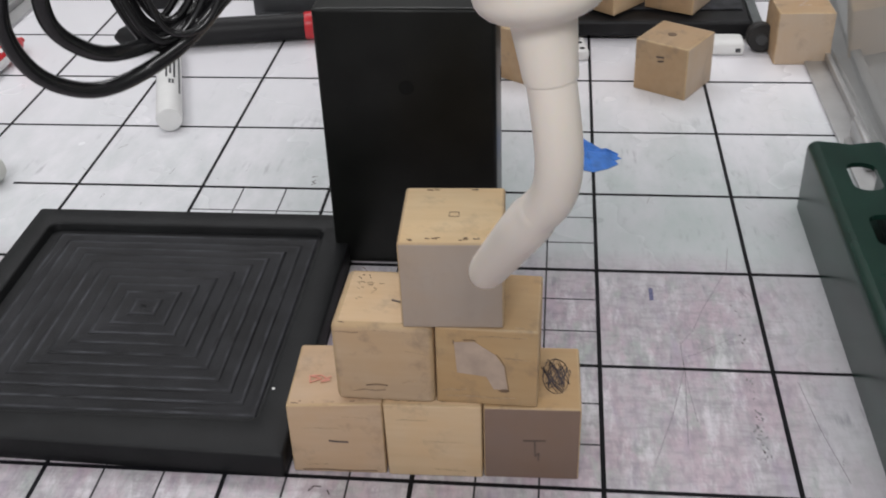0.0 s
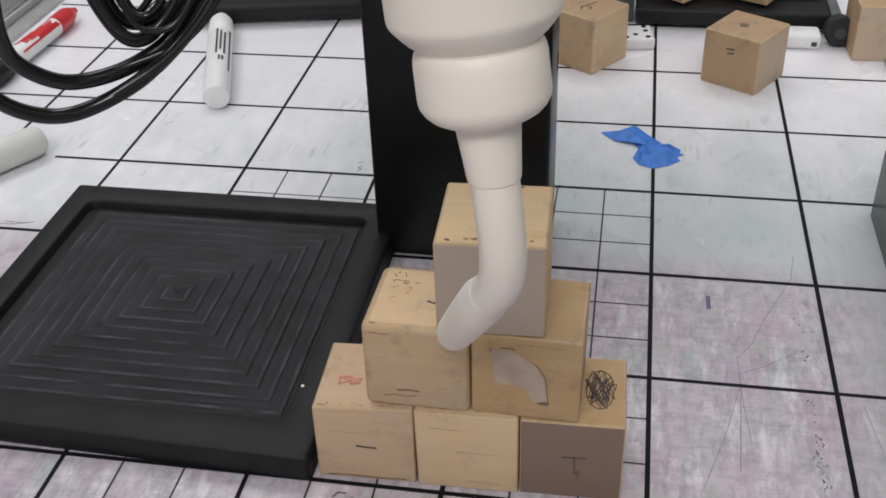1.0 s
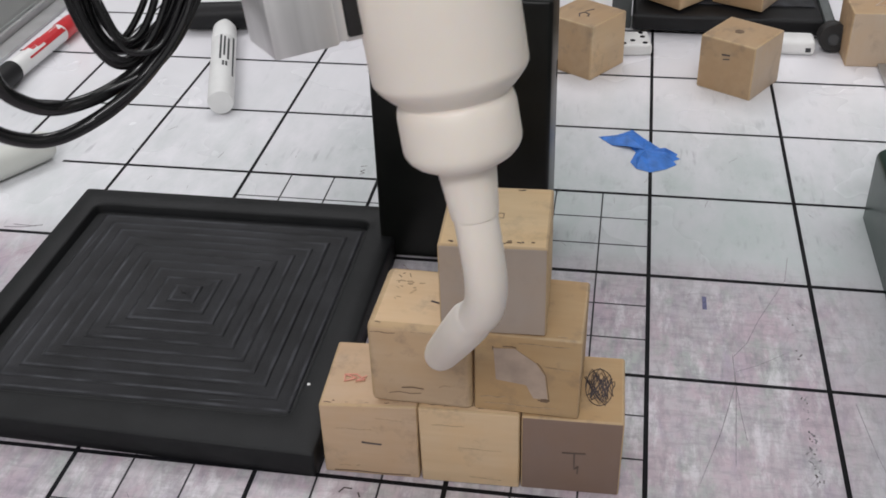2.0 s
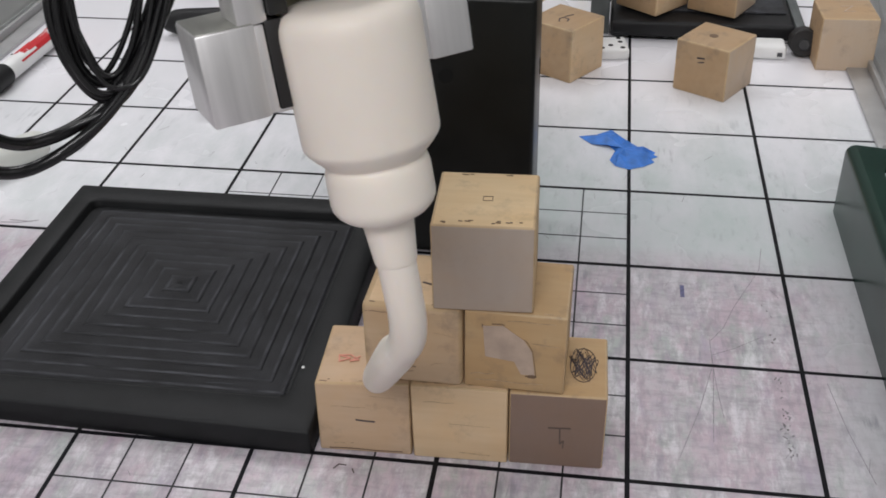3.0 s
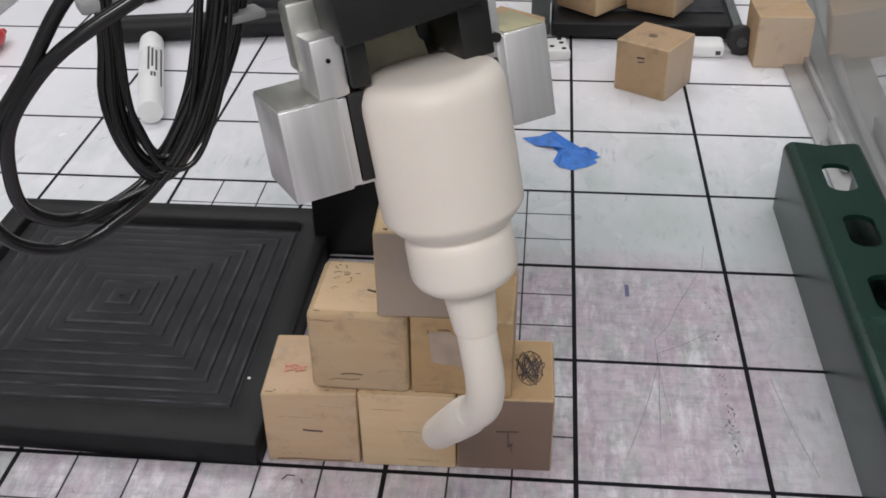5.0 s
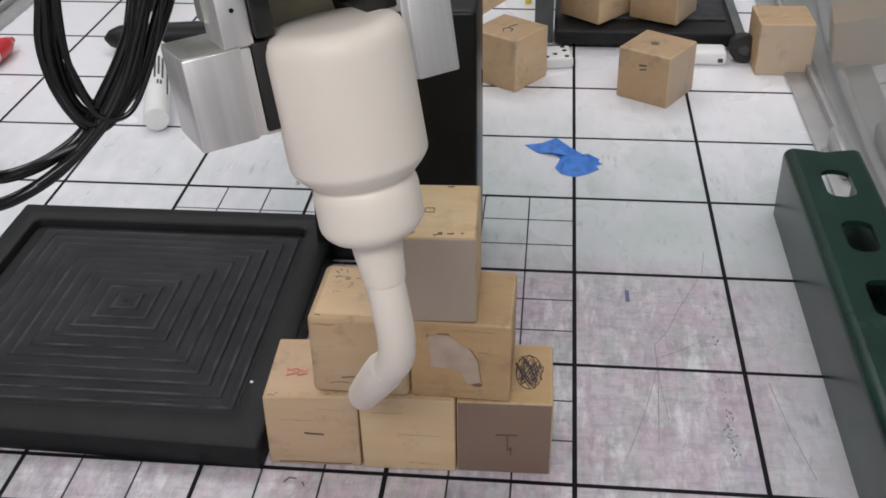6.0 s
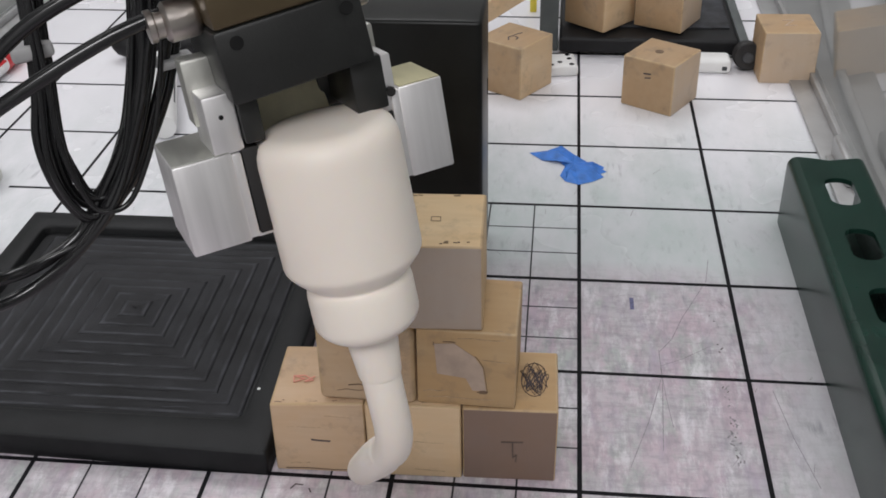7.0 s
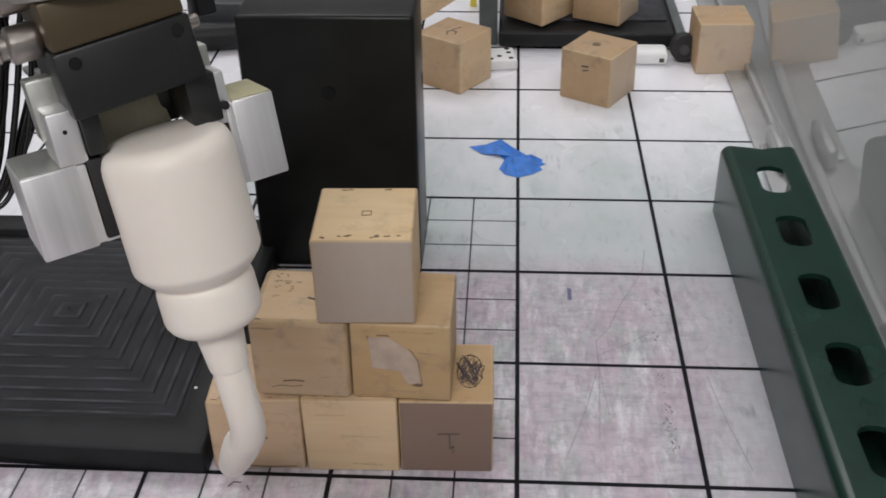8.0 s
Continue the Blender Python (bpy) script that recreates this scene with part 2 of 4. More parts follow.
M_WALL = material("painted_wall", (0.62, 0.62, 0.61), 0.8, vary=0.04, grain=(2, 2, 2))
M_CEIL = material("ceiling_board", (0.75, 0.75, 0.74), 0.9, vary=0.04)
M_FLOOR = material("grey_vinyl", (0.22, 0.22, 0.23), 0.5, vary=0.12, grain=(8, 8, 8))


def glass_material():
    m = bpy.data.materials.new("clear_acrylic")
    m.use_nodes = True
    b = m.node_tree.nodes["Principled BSDF"]
    b.inputs["Base Color"].default_value = (0.93, 0.95, 0.94, 1)
    b.inputs["Roughness"].default_value = 0.03
    b.inputs["IOR"].default_value = 1.49
    b.inputs["Transmission Weight"].default_value = 1.0
    return m


M_GLASS = glass_material()


# ---- mesh helpers ----
def part(name, bm, mat, parent=None, label="", smooth=True):
    me = bpy.data.meshes.new(name)
    bmesh.ops.recalc_face_normals(bm, faces=bm.faces)
    bm.to_mesh(me)
    bm.free()
    for one in (mat if isinstance(mat, (list, tuple)) else [mat]):
        me.materials.append(one)
    if smooth:
        me.polygons.foreach_set("use_smooth", [True] * len(me.polygons))
        me.set_sharp_from_angle(angle=radians(38))
    ob = new(name, me)
    ob.parent = parent
    if label:
        ob["label"] = label
    return ob


def thing(name, label, category, group="", m=None):
    ob = new(name)
    ob.empty_display_size = 0.01
    if m is not None:
        ob.matrix_world = m
    return tagged(ob, label, category, group)


def box(x0, x1, y0, y1, z0, z1, bevel=0.0, seg=2, bm=None):
    bm = bm or bmesh.new()
    got = bmesh.ops.create_cube(bm, size=1, matrix=Matrix.Translation(((x0 + x1) / 2, (y0 + y1) / 2, (z0 + z1) / 2)) @ Matrix.Diagonal((x1 - x0, y1 - y0, z1 - z0, 1)))
    if bevel:
        edges = list({e for v in got["verts"] for e in v.link_edges})
        bmesh.ops.bevel(bm, geom=edges, offset=bevel, segments=seg, affect="EDGES", profile=0.5)
    return bm


def lathe(profile, m=None, seg=40, bm=None):
    """A turned solid about z from (radius, height) pairs."""
    bm = bm or bmesh.new()
    m = m or Matrix()
    rings = []
    for r, z in profile:
        rings.append([bm.verts.new(m @ Vector((r * math.cos(a), r * math.sin(a), z))) for a in (2 * math.pi * k / seg for k in range(seg))])
    for a, b in zip(rings, rings[1:]):
        for k in range(seg):
            bm.faces.new((a[k], a[(k + 1) % seg], b[(k + 1) % seg], b[k]))
    bm.faces.new(rings[0])
    bm.faces.new(rings[-1])
    return bm


def tube(points, radius, seg=14, steps=8, bm=None, taper=None):
    """A round bar along a smooth line through points."""
    bm = bm or bmesh.new()
    pts = [Vector(p) for p in points]
    line = []
    for i in range(len(pts) - 1):
        a, b, c, d = pts[max(i - 1, 0)], pts[i], pts[i + 1], pts[min(i + 2, len(pts) - 1)]
        for k in range(steps):
            s = k / steps
            line.append(0.5 * (2 * b + (c - a) * s + (2 * a - 5 * b + 4 * c - d) * s * s + (3 * b - a - 3 * c + d) * s ** 3))
    line.append(pts[-1])
    up = Vector((0.3, 0.9, 0.2)).normalized()
    rings = []
    for i, p in enumerate(line):
        tan = (line[min(i + 1, len(line) - 1)] - line[max(i - 1, 0)]).normalized()
        side = tan.cross(up).normalized()
        up = side.cross(tan).normalized()
        r = radius if taper is None else radius * (1 + (taper - 1) * i / (len(line) - 1))
        rings.append([bm.verts.new(p + r * (math.cos(a) * side + math.sin(a) * up)) for a in (2 * math.pi * k / seg for k in range(seg))])
    for a, b in zip(rings, rings[1:]):
        for k in range(seg):
            bm.faces.new((a[k], a[(k + 1) % seg], b[(k + 1) % seg], b[k]))
    bm.faces.new(rings[0])
    bm.faces.new(rings[-1])
    return bm


def ribbon(points, width, thick=0.0002, m=None):
    """A thin flat stroke of ink through points in the xy plane."""
    bm = bmesh.new()
    m = m or Matrix()
    for a, b in zip(points, points[1:]):
        a, b = Vector((*a, 0)), Vector((*b, 0))
        d = (b - a).normalized() * width / 2
        n = Vector((-d.y, d.x, 0))
        a, b = a - d * 0.6, b + d * 0.6
        low = [bm.verts.new(m @ v) for v in (a - n, b - n, b + n, a + n)]
        high = [bm.verts.new(m @ (v + Vector((0, 0, thick)))) for v in (a - n, b - n, b + n, a + n)]
        bm.faces.new(high)
        bm.faces.new(low[::-1])
        for k in range(4):
            bm.faces.new((low[k], low[(k + 1) % 4], high[(k + 1) % 4], high[k]))
    return bm


def prism(outline, z0, z1, bevel=0.0):
    bm = bmesh.new()
    low = [bm.verts.new((x, y, z0)) for x, y in outline]
    high = [bm.verts.new((x, y, z1)) for x, y in outline]
    bm.faces.new(high)
    bm.faces.new(low[::-1])
    for k in range(len(outline)):
        bm.faces.new((low[k], low[(k + 1) % len(outline)], high[(k + 1) % len(outline)], high[k]))
    if bevel:
        bmesh.ops.bevel(bm, geom=[e for e in bm.edges if abs(e.verts[0].co.z - e.verts[1].co.z) < 1e-6], offset=bevel, segments=2, affect="EDGES")
    return bm


def structure(name, bm, mat, label, parent=None):
    return tagged(part(name, bm, mat, parent), label, name.split("_")[0], kind="structure")


# ---- the room that closes the place ----
structure("floor", box(-2.6, 2.6, -2.6, 2.6, -0.86, -0.80), M_FLOOR, "grey vinyl laboratory floor under the workbench")
structure("ceiling", box(-2.6, 2.6, -2.6, 2.6, 1.76, 1.82), M_CEIL, "white ceiling board over the workbench")
structure("wall_north", box(-2.6, 2.6, 2.5, 2.6, -0.80, 1.76), M_WALL, "plain pale grey painted laboratory wall")
structure("wall_south", box(-2.6, 2.6, -2.6, -2.5, -0.80, 1.76), M_WALL, "plain pale grey painted laboratory wall")
structure("wall_west", box(-2.6, -2.5, -2.5, 2.5, -0.80, 1.76), M_WALL, "plain pale grey painted laboratory wall")
structure("wall_east", box(2.5, 2.6, -2.5, 2.5, -0.80, 1.76), M_WALL, "plain pale grey painted laboratory wall")


# ---- the workbench top with its ruled lines ----
def workbench():
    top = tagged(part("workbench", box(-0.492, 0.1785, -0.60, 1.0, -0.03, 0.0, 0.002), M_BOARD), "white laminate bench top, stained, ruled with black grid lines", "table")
    for x, y in ((-0.45, -0.55), (0.14, -0.55), (-0.45, 0.95), (0.14, 0.95)):
        part("leg", box(x - 0.025, x + 0.025, y - 0.025, y + 0.025, -0.80, -0.03, 0.003), M_DARK, top, "grey steel leg")
    rng = random.Random(5)
    for i in range(-5, 2):
        w = 0.0020 if i in (0, 1, -1) else 0.0018
        y0 = -3.5 * G
        part("grid_line", box(i * G - w / 2, i * G + w / 2, y0, 0.78, -0.0002, 0.00022), M_INK, top, smooth=False)
    for j in range(-4, 10):
        w = 0.0021
        x0 = -0.345 if j == 3 else -0.452
        part("grid_line", box(x0, 0.1495, j * G - w / 2 + rng.uniform(-.0002, .0002), j * G + w / 2, -0.0002, 0.00016), M_INK, top, smooth=False)
    third = G / 3
    for i in range(-9, 0):
        if i % 3:
            part("thin_grid_line", box(i * third - 0.0004, i * third + 0.0004, -3.5 * G, 3 * G, -0.0002, 0.00012), M_INK_THIN, top, smooth=False)
    for j in range(-9, 9):
        if j % 3:
            part("thin_grid_line", box(-3 * G, -0.001, j * third - 0.0004, j * third + 0.0004, -0.0002, 0.00009), M_INK_THIN, top, smooth=False)
    return top


workbench()


# ---- the stack of blocks ----
from mathutils.bvhtree import BVHTree


def cube_mesh(sx, sy, sz, seed, bevel=0.0012, worn=0.0):
    """A slightly uneven block with eased edges; its front face (-y) has the second material."""
    rng = random.Random(seed)
    bm = bmesh.new()
    bmesh.ops.create_cube(bm, size=1)
    for v in bm.verts:
        v.co = Vector((v.co.x * sx + rng.uniform(-.00022, .00022), v.co.y * sy + rng.uniform(-.00006, .00006), v.co.z * sz + sz / 2))
        if worn and v.co.z > sz / 2 and v.co.x < 0:
            v.co.z -= worn if v.co.y < 0 else worn * 0.4
    bmesh.ops.bevel(bm, geom=bm.edges[:], offset=bevel, segments=3, affect="EDGES", profile=0.5)
    bm.normal_update()
    for f in bm.faces:
        f.material_index = 1 if f.normal.y < -0.9 else 0 if max(abs(c) for c in f.normal) > 0.97 else 2
    return bm


def block(m, label, mats, group, seed, sz=0.0374, bevel=0.0010, worn=0.0, sx=B - 0.0004, sy=B):
    ob = part("wooden_block", cube_mesh(sx, sy, sz, seed, bevel, worn), mats + [M_WOOD_EDGE])
    ob.matrix_world = m
    return tagged(ob, label, "block", group)


STACK = "blocks of the stack"
H = 0.0374
low_left = block(pose(-0.1058, 0.0215, 0, 0, 0, 1.4), "pale wooden cube with a pencil dash and a red scribble", [M_WOOD_ROSE, M_WOOD_ROSE], STACK, 1, 0.0372, worn=0.0020, sx=0.0379, sy=0.0368)
low_mid = block(pose(-0.0672, 0.0224, 0, 0, 0, 1.1), "light plain wooden cube in the stack's bottom row", [M_WOOD_LIGHT, M_WOOD_LIGHT], STACK, 2, 0.0377, sx=0.0380, sy=0.0381)
low_right = block(pose(-0.0290, 0.0236, 0, 0, 0, 1.2), "wooden cube with a grey-brown stained front and scribbled top", [M_WOOD_TAN, M_WOOD_BROWN], STACK, 3, 0.0368, sx=0.0373, sy=0.0380)
mid_left = block(pose(-0.0841, 0.0225, 0.0378, 0, 0, -1.1), "pale grimy wooden cube in the middle row", [M_WOOD_LIGHT, M_WOOD_OLIVE], STACK, 4, 0.0366, 0.0027, sx=0.0380, sy=0.0370)
mid_right = block(pose(-0.0456, 0.0231, 0.0378, 0, 0.6, -1.1), "tan wooden cube with pale label residue on its front", [M_WOOD_TAN, M_WOOD_TAN], STACK, 5, 0.0360, sx=0.0382, sy=0.0365)
top_block = block(pose(-0.0584, 0.0239, 0.0744, 0, 0, 2.0), "wooden cube with a yellowish top and greyed front", [M_WOOD, M_WOOD_GREY], STACK, 6, 0.0366, sx=0.0372, sy=0.0390)


def on_front(x, z):
    """Strokes drawn in xy lie on a block's front face, round (x, z)."""
    return Matrix.Translation((x, -B / 2 - 0.00003, z)) @ Matrix.Rotation(radians(90), 4, "X")


def on_top(x, y, z=H):
    return Matrix.Translation((x, y, z + 0.00003))


part("pencil_mark", ribbon([(-0.0036, 0.0003), (-0.001, 0), (0.0038, -0.0002)], 0.0007, m=on_front(0.0005, 0.0172)), M_PENCIL, low_left, "dark pencil dash")
part("pen_mark", ribbon([(-.0044, .0016), (-.0038, -.0022), (.0004, -.0002), (-.0044, .0016), (.0002, .0018), (.0040, -.0012), (.0006, -.0020), (.0042, .0010)], 0.0006, m=on_top(-0.0075, -0.003, H - 0.0010)), M_RED_PEN, low_left, "faded red scribble")
part("pencil_mark", ribbon([(-.0042, .004), (.0042, .0042)], 0.0006, m=on_front(0.001, 0.0165)), M_UMBER, low_right, "pencilled letter T")
part("pencil_mark", ribbon([(.0002, .004), (.0004, -.004), (.0018, -.0026), (.0016, -.0062)], 0.0006, m=on_front(0.001, 0.0165)), M_UMBER, low_right)
rng = random.Random(3)
scrawl = [(0.0036 * math.sin(k * 1.9) + rng.gauss(0, 0.0011), (0.0118 if k % 2 else -0.0118) * (1 - 0.45 * abs(math.sin(k * 1.9))) * rng.uniform(0.5, 1.0)) for k in range(38)] + [(0.0052 * math.cos(k * 0.8), 0.0105 * math.sin(k * 0.8)) for k in range(9)]
part("pen_scribble", tube([(x, y, 0.00002) for x, y in scrawl], 0.00015, 5, 4), M_PENCIL, low_right, "black ballpoint scribble").matrix_basis = on_top(0.0092, 0.0005)
part("label_residue", prism([(-.012, .011), (-.0044, .0117), (.0034, .0059), (.0066, .0007), (.008, -.0105), (.0027, -.0105), (0, -.0046), (-.011, -.0033)], 0, 0.00012), M_RESIDUE, mid_right, "pale pinkish residue of a torn label").matrix_basis = on_front(0, 0.0187)
part("label_outline", ribbon([(-.0122, .0105), (-.0122, .0117)], 0.0004, 0.0002, on_front(0, 0.0187)), M_DIRT, mid_right, "dirt line round the residue")
part("label_outline", ribbon([(-.0085, .0122), (-.0055, .0124), (-.004, .0121)], 0.0004, 0.0002, on_front(0, 0.0187)), M_DIRT, mid_right)
part("label_outline", ribbon([(.0036, .0062), (.0050, .0046), (.0070, .0007), (.0084, -.0105)], 0.00016, 0.0002, on_front(0, 0.0187)), M_DIRT, mid_right)
part("label_outline", ribbon([(.0045, -.0112), (.0082, -.0108)], 0.0004, 0.0002, on_front(0, 0.0187)), M_DIRT, mid_right)
part("crack", ribbon([(-.004, 0), (.0, .0006), (.004, .0002)], 0.0004, m=on_front(-0.003, 0.0085)), M_DIRT, mid_left, "short dark crack")
part("knot", ribbon([(0, 0), (.003, -.001), (.006, .0002), (.005, .0025), (.009, .002)], 0.0008, m=on_top(0.002, -0.002, 0.0371)), M_PENCIL, mid_left, "dark knot")
for x, z, n, w, tilt in ((-0.013, 0.0335, 0.009, 0.00022, 0.05), (0.003, 0.0345, 0.012, 0.00018, -0.04), (-0.006, 0.0060, 0.012, 0.00022, 0.10), (0.010, 0.0110, 0.006, 0.00018, 0.3), (0.012, 0.0250, 0.007, 0.00016, -0.2)):
    part("crack", ribbon([(-n / 2, -n / 2 * tilt), (-n / 6, 0.0003), (n / 5, -0.0001), (n / 2, n / 2 * tilt)], w, 0.0001, on_front(x, z)), M_FAINT if w < 0.0002 else M_DIRT, mid_left)
for k in range(20):
    a = rng.uniform(0, 6.28)
    r = rng.uniform(0.0006, 0.0026)
    part("smudge", ribbon([(0, 0), (r * math.cos(a), r * math.sin(a))], rng.uniform(.0002, .0006), 0.00008, on_top(-0.0085 + rng.gauss(0, .0030), 0.0060 + rng.gauss(0, .0045), 0.0371)), M_FAINT if k % 6 else M_DIRT, mid_left)
for x, z, n, w, tilt, on in ((0, 0.0016, 0.030, 0.0005, 0.01, low_left), (-0.009, 0.0045, 0.008, 0.0003, 0.1, low_left), (0.008, 0.0300, 0.010, 0.00016, -0.05, low_left), (-0.006, 0.0240, 0.014, 0.00014, 0.03, low_left), (0.006, 0.0040, 0.012, 0.0003, -0.05, low_mid), (-0.008, 0.0300, 0.012, 0.00016, 0.03, low_mid), (0.004, 0.0190, 0.016, 0.00014, -0.02, low_mid), (-0.002, 0.0040, 0.026, 0.00025, 0.02, mid_right), (0.0115, 0.0230, 0.010, 0.00018, -0.06, mid_right), (-0.012, 0.0070, 0.009, 0.0003, 0.15, mid_right), (0.006, 0.0330, 0.018, 0.0002, 0.02, mid_right)):
    part("crack", ribbon([(-n / 2, -n / 2 * tilt), (-n / 5, 0.0002), (n / 6, -0.0002), (n / 2, n / 2 * tilt)], w, 0.0001, on_front(x, z)), M_FAINT if w < 0.00045 else M_DIRT, on)
part("smudge", prism([(-.0015, -.0008), (.0010, -.0009), (.0019, 0), (.0006, .0009), (-.0014, .0006)], 0, 0.0002), M_DIRT, mid_right).matrix_basis = on_front(0.0068, 0.0077)
for k in range(34):
    on, z = rng.choice(((low_left, H), (low_mid, 0.0371), (mid_left, 0.0371), (mid_right, H), (low_right, H)))
    n = rng.uniform(0.0006, 0.0035)
    part("dent", ribbon([(0, 0), (n * 0.5, rng.uniform(-.0002, .0002)), (n, rng.uniform(-.0003, .0003))], rng.uniform(.00015, .0005), 0.00008, on_top(rng.uniform(-0.017, 0.013), -B / 2 + rng.uniform(.0020, .0034), z)), M_FAINT if k % 3 else M_DIRT, on)
for k in range(16):
    x = rng.choice((-1, 1)) * rng.uniform(0.003, 0.016)
    part("dent", ribbon([(0, 0), (rng.uniform(.0004, .0018), rng.uniform(-.0003, .0003))], rng.uniform(.0002, .0006), m=on_top(x, (-B / 2 + rng.uniform(.0014, .0035)) if k < 11 else B / 2 - rng.uniform(.0015, .002), 0.0358)), M_DIRT if k % 4 else M_UMBER, top_block)
part("pencil_mark", ribbon([(-.0017, -.0015), (.0017, -.0015), (.0017, .0015), (-.0017, .0015), (-.0017, -.0015)], 0.00028, 0.0001, on_top(0.0005, 0.0, 0.0358)), M_DIRT, top_block, "small pencilled square")


def settle(ob):
    """Lays every mark of a block down on its uneven faces."""
    tree = BVHTree.FromPolygons([v.co for v in ob.data.vertices], [p.vertices[:] for p in ob.data.polygons])
    for mark in ob.children:
        verts = mark.data.vertices
        co = [mark.matrix_basis @ v.co for v in verts]
        mark.matrix_basis = Matrix()
        axis = 1 if max(c.y for c in co) - min(c.y for c in co) < max(c.z for c in co) - min(c.z for c in co) else 2
        way = Vector((0, 1, 0)) if axis == 1 else Vector((0, 0, -1))
        base = min(-c.dot(way) for c in co) - 0.00008
        for v, c in zip(verts, co):
            hit = tree.ray_cast(c - way * 0.01, way)[0]
            v.co = hit - way * (-c.dot(way) - base) if hit else c


for each in (low_left, low_mid, low_right, mid_left, mid_right, top_block):
    settle(each)


# ---- the black tray with its stepped square ridges ----
def rounded(cx, cy, hx, hy, r, n=5):
    """The outline of a rectangle with round corners, from its near right corner on."""
    pts = []
    for sx, sy, a0 in ((1, -1, -90), (1, 1, 0), (-1, 1, 90), (-1, -1, 180)):
        for k in range(n + 1):
            a = radians(a0 + 90 * k / n)
            pts.append((cx + sx * (hx - r) + r * math.cos(a), cy + sy * (hy - r) + r * math.sin(a)))
    return pts


def lofted(loops, bm=None):
    """Joins closed outlines of the same count, each a list of points in space."""
    bm = bm or bmesh.new()
    rings = [[bm.verts.new(p) for p in loop] for loop in loops]
    for a, b in zip(rings, rings[1:]):
        for k in range(len(a)):
            bm.faces.new((a[k], a[(k + 1) % len(a)], b[(k + 1) % len(a)], b[k]))
    return bm, rings


def tray():
    ob = thing("tray", "black plastic tray with a raised rim and concentric square steps", "tray")
    x0, x1, y0, y1, h, floor_z = -0.3052, -0.1272, 0.0005, 0.1820, 0.0120, 0.0072
    cx, cy, hx, hy = (x0 + x1) / 2, (y0 + y1) / 2, (x1 - x0) / 2, (y1 - y0) / 2
    part("base", box(x0 + .004, x1 - .004, y0 + .008, y1 - .004, 0.0, floor_z), M_TRAY, ob)

    def outer(inset, z):
        out = []
        for x, y in rounded(cx, cy, hx - inset, hy - inset, 0.0016):
            near = max(0.0, min(1.0, (cy - y) / hy))
            out.append((x, y + near * (0.0035 - 0.0050 * (x - x0) / (x1 - x0)), z))
        return out

    ix, iy = (-0.2928 - 0.1424) / 2, (0.0190 + 0.1676) / 2
    ihx, ihy = (0.2928 - 0.1424) / 2, (0.1676 - 0.0190) / 2
    loops = [outer(0.0003, 0), outer(0, 0.001), outer(0, h - 0.0014), outer(0.0004, h - 0.0005), outer(0.0013, h)]
    for grow, z, r in ((0.0010, h, 0.0065), (0.0002, h - 0.0004, 0.0058), (-0.0002, h - 0.0012, 0.0055), (-0.0009, floor_z - 0.0003, 0.0050)):
        loops.append([(x, y, z) for x, y in rounded(ix, iy, ihx + grow, ihy + grow, r)])
    bm, rings = lofted(loops)
    bm.faces.new(rings[0][::-1])
    part("rim", bm, M_TRAY, ob, "smooth black rim")
    # a low pyramid of square steps with scuffed edges
    px, py, phx, phy = -0.2157, 0.0940, 0.0708, 0.0694
    count, rise = 10, 0.00050
    r4 = random.Random(2)
    for k in range(count):
        a, b = phx * (1 - k / count), phy * (1 - k / count)
        z0 = floor_z + rise * k
        z1 = z0 + rise + r4.uniform(-.00006, .00006)
        pitch = phx / count
        loops = []
        for ins, z in ((0.0, z0 - 0.0003), (0.0003, z0 + rise * 0.5), (0.0008, z1), (0.0012, z1 + 0.00022), (0.0018, z1 + 0.00022), (0.0024, z1), (min(pitch + 0.0004, b * 0.98), z1)):
            p, q = max(a - ins, 0.0003), max(b - ins, 0.0003)
            ring = []
            for (ax, ay), (bx, by) in (((-p, -q), (p, -q)), ((p, -q), (p, q)), ((p, q), (-p, q)), ((-p, q), (-p, -q))):
                for i in range(12):
                    ring.append((px + ax + (bx - ax) * i / 12 + r4.gauss(0, 0.00010), py + ay + (by - ay) * i / 12 + r4.gauss(0, 0.00010), z))
            loops.append(ring)
        bm, rings = lofted(loops)
        bm.faces.index_update()
        for f in bm.faces:
            f.material_index = 1 if f.index // 48 in (2, 3, 4) else 0
        if k == count - 1:
            bm.faces.new(rings[-1])
        part("ridge", bm, [M_TRAY_STEP, M_TRAY_WORN], ob, "square step with scuffed edges" if k == 0 else "")
    part("chip", lathe([(0.0001, 0), (0.0008, 0.0001), (0.0006, 0.0005), (0.0001, 0.0006)], pose(-0.1400, 0.0387, h), 8), M_WHITE, ob, "white speck")
    for x, y, n, a in ((-0.2835, 0.118, 0.062, 1.50), (-0.2800, 0.060, 0.030, 1.55), (-0.1490, 0.0262, 0.010, 0.1), (-0.1462, 0.0300, 0.008, 1.5), (-0.1750, 0.0290, 0.012, 0.05)):
        d = Vector((math.cos(a), math.sin(a))) * n / 2
        part("scuff", ribbon([(x - d.x, y - d.y), (x, y + 0.0003), (x + d.x, y + d.y)], 0.0005, 0.0002, Matrix.Translation((0, 0, floor_z + 0.0004))), M_TRAY_WORN, ob)
    return ob


tray()


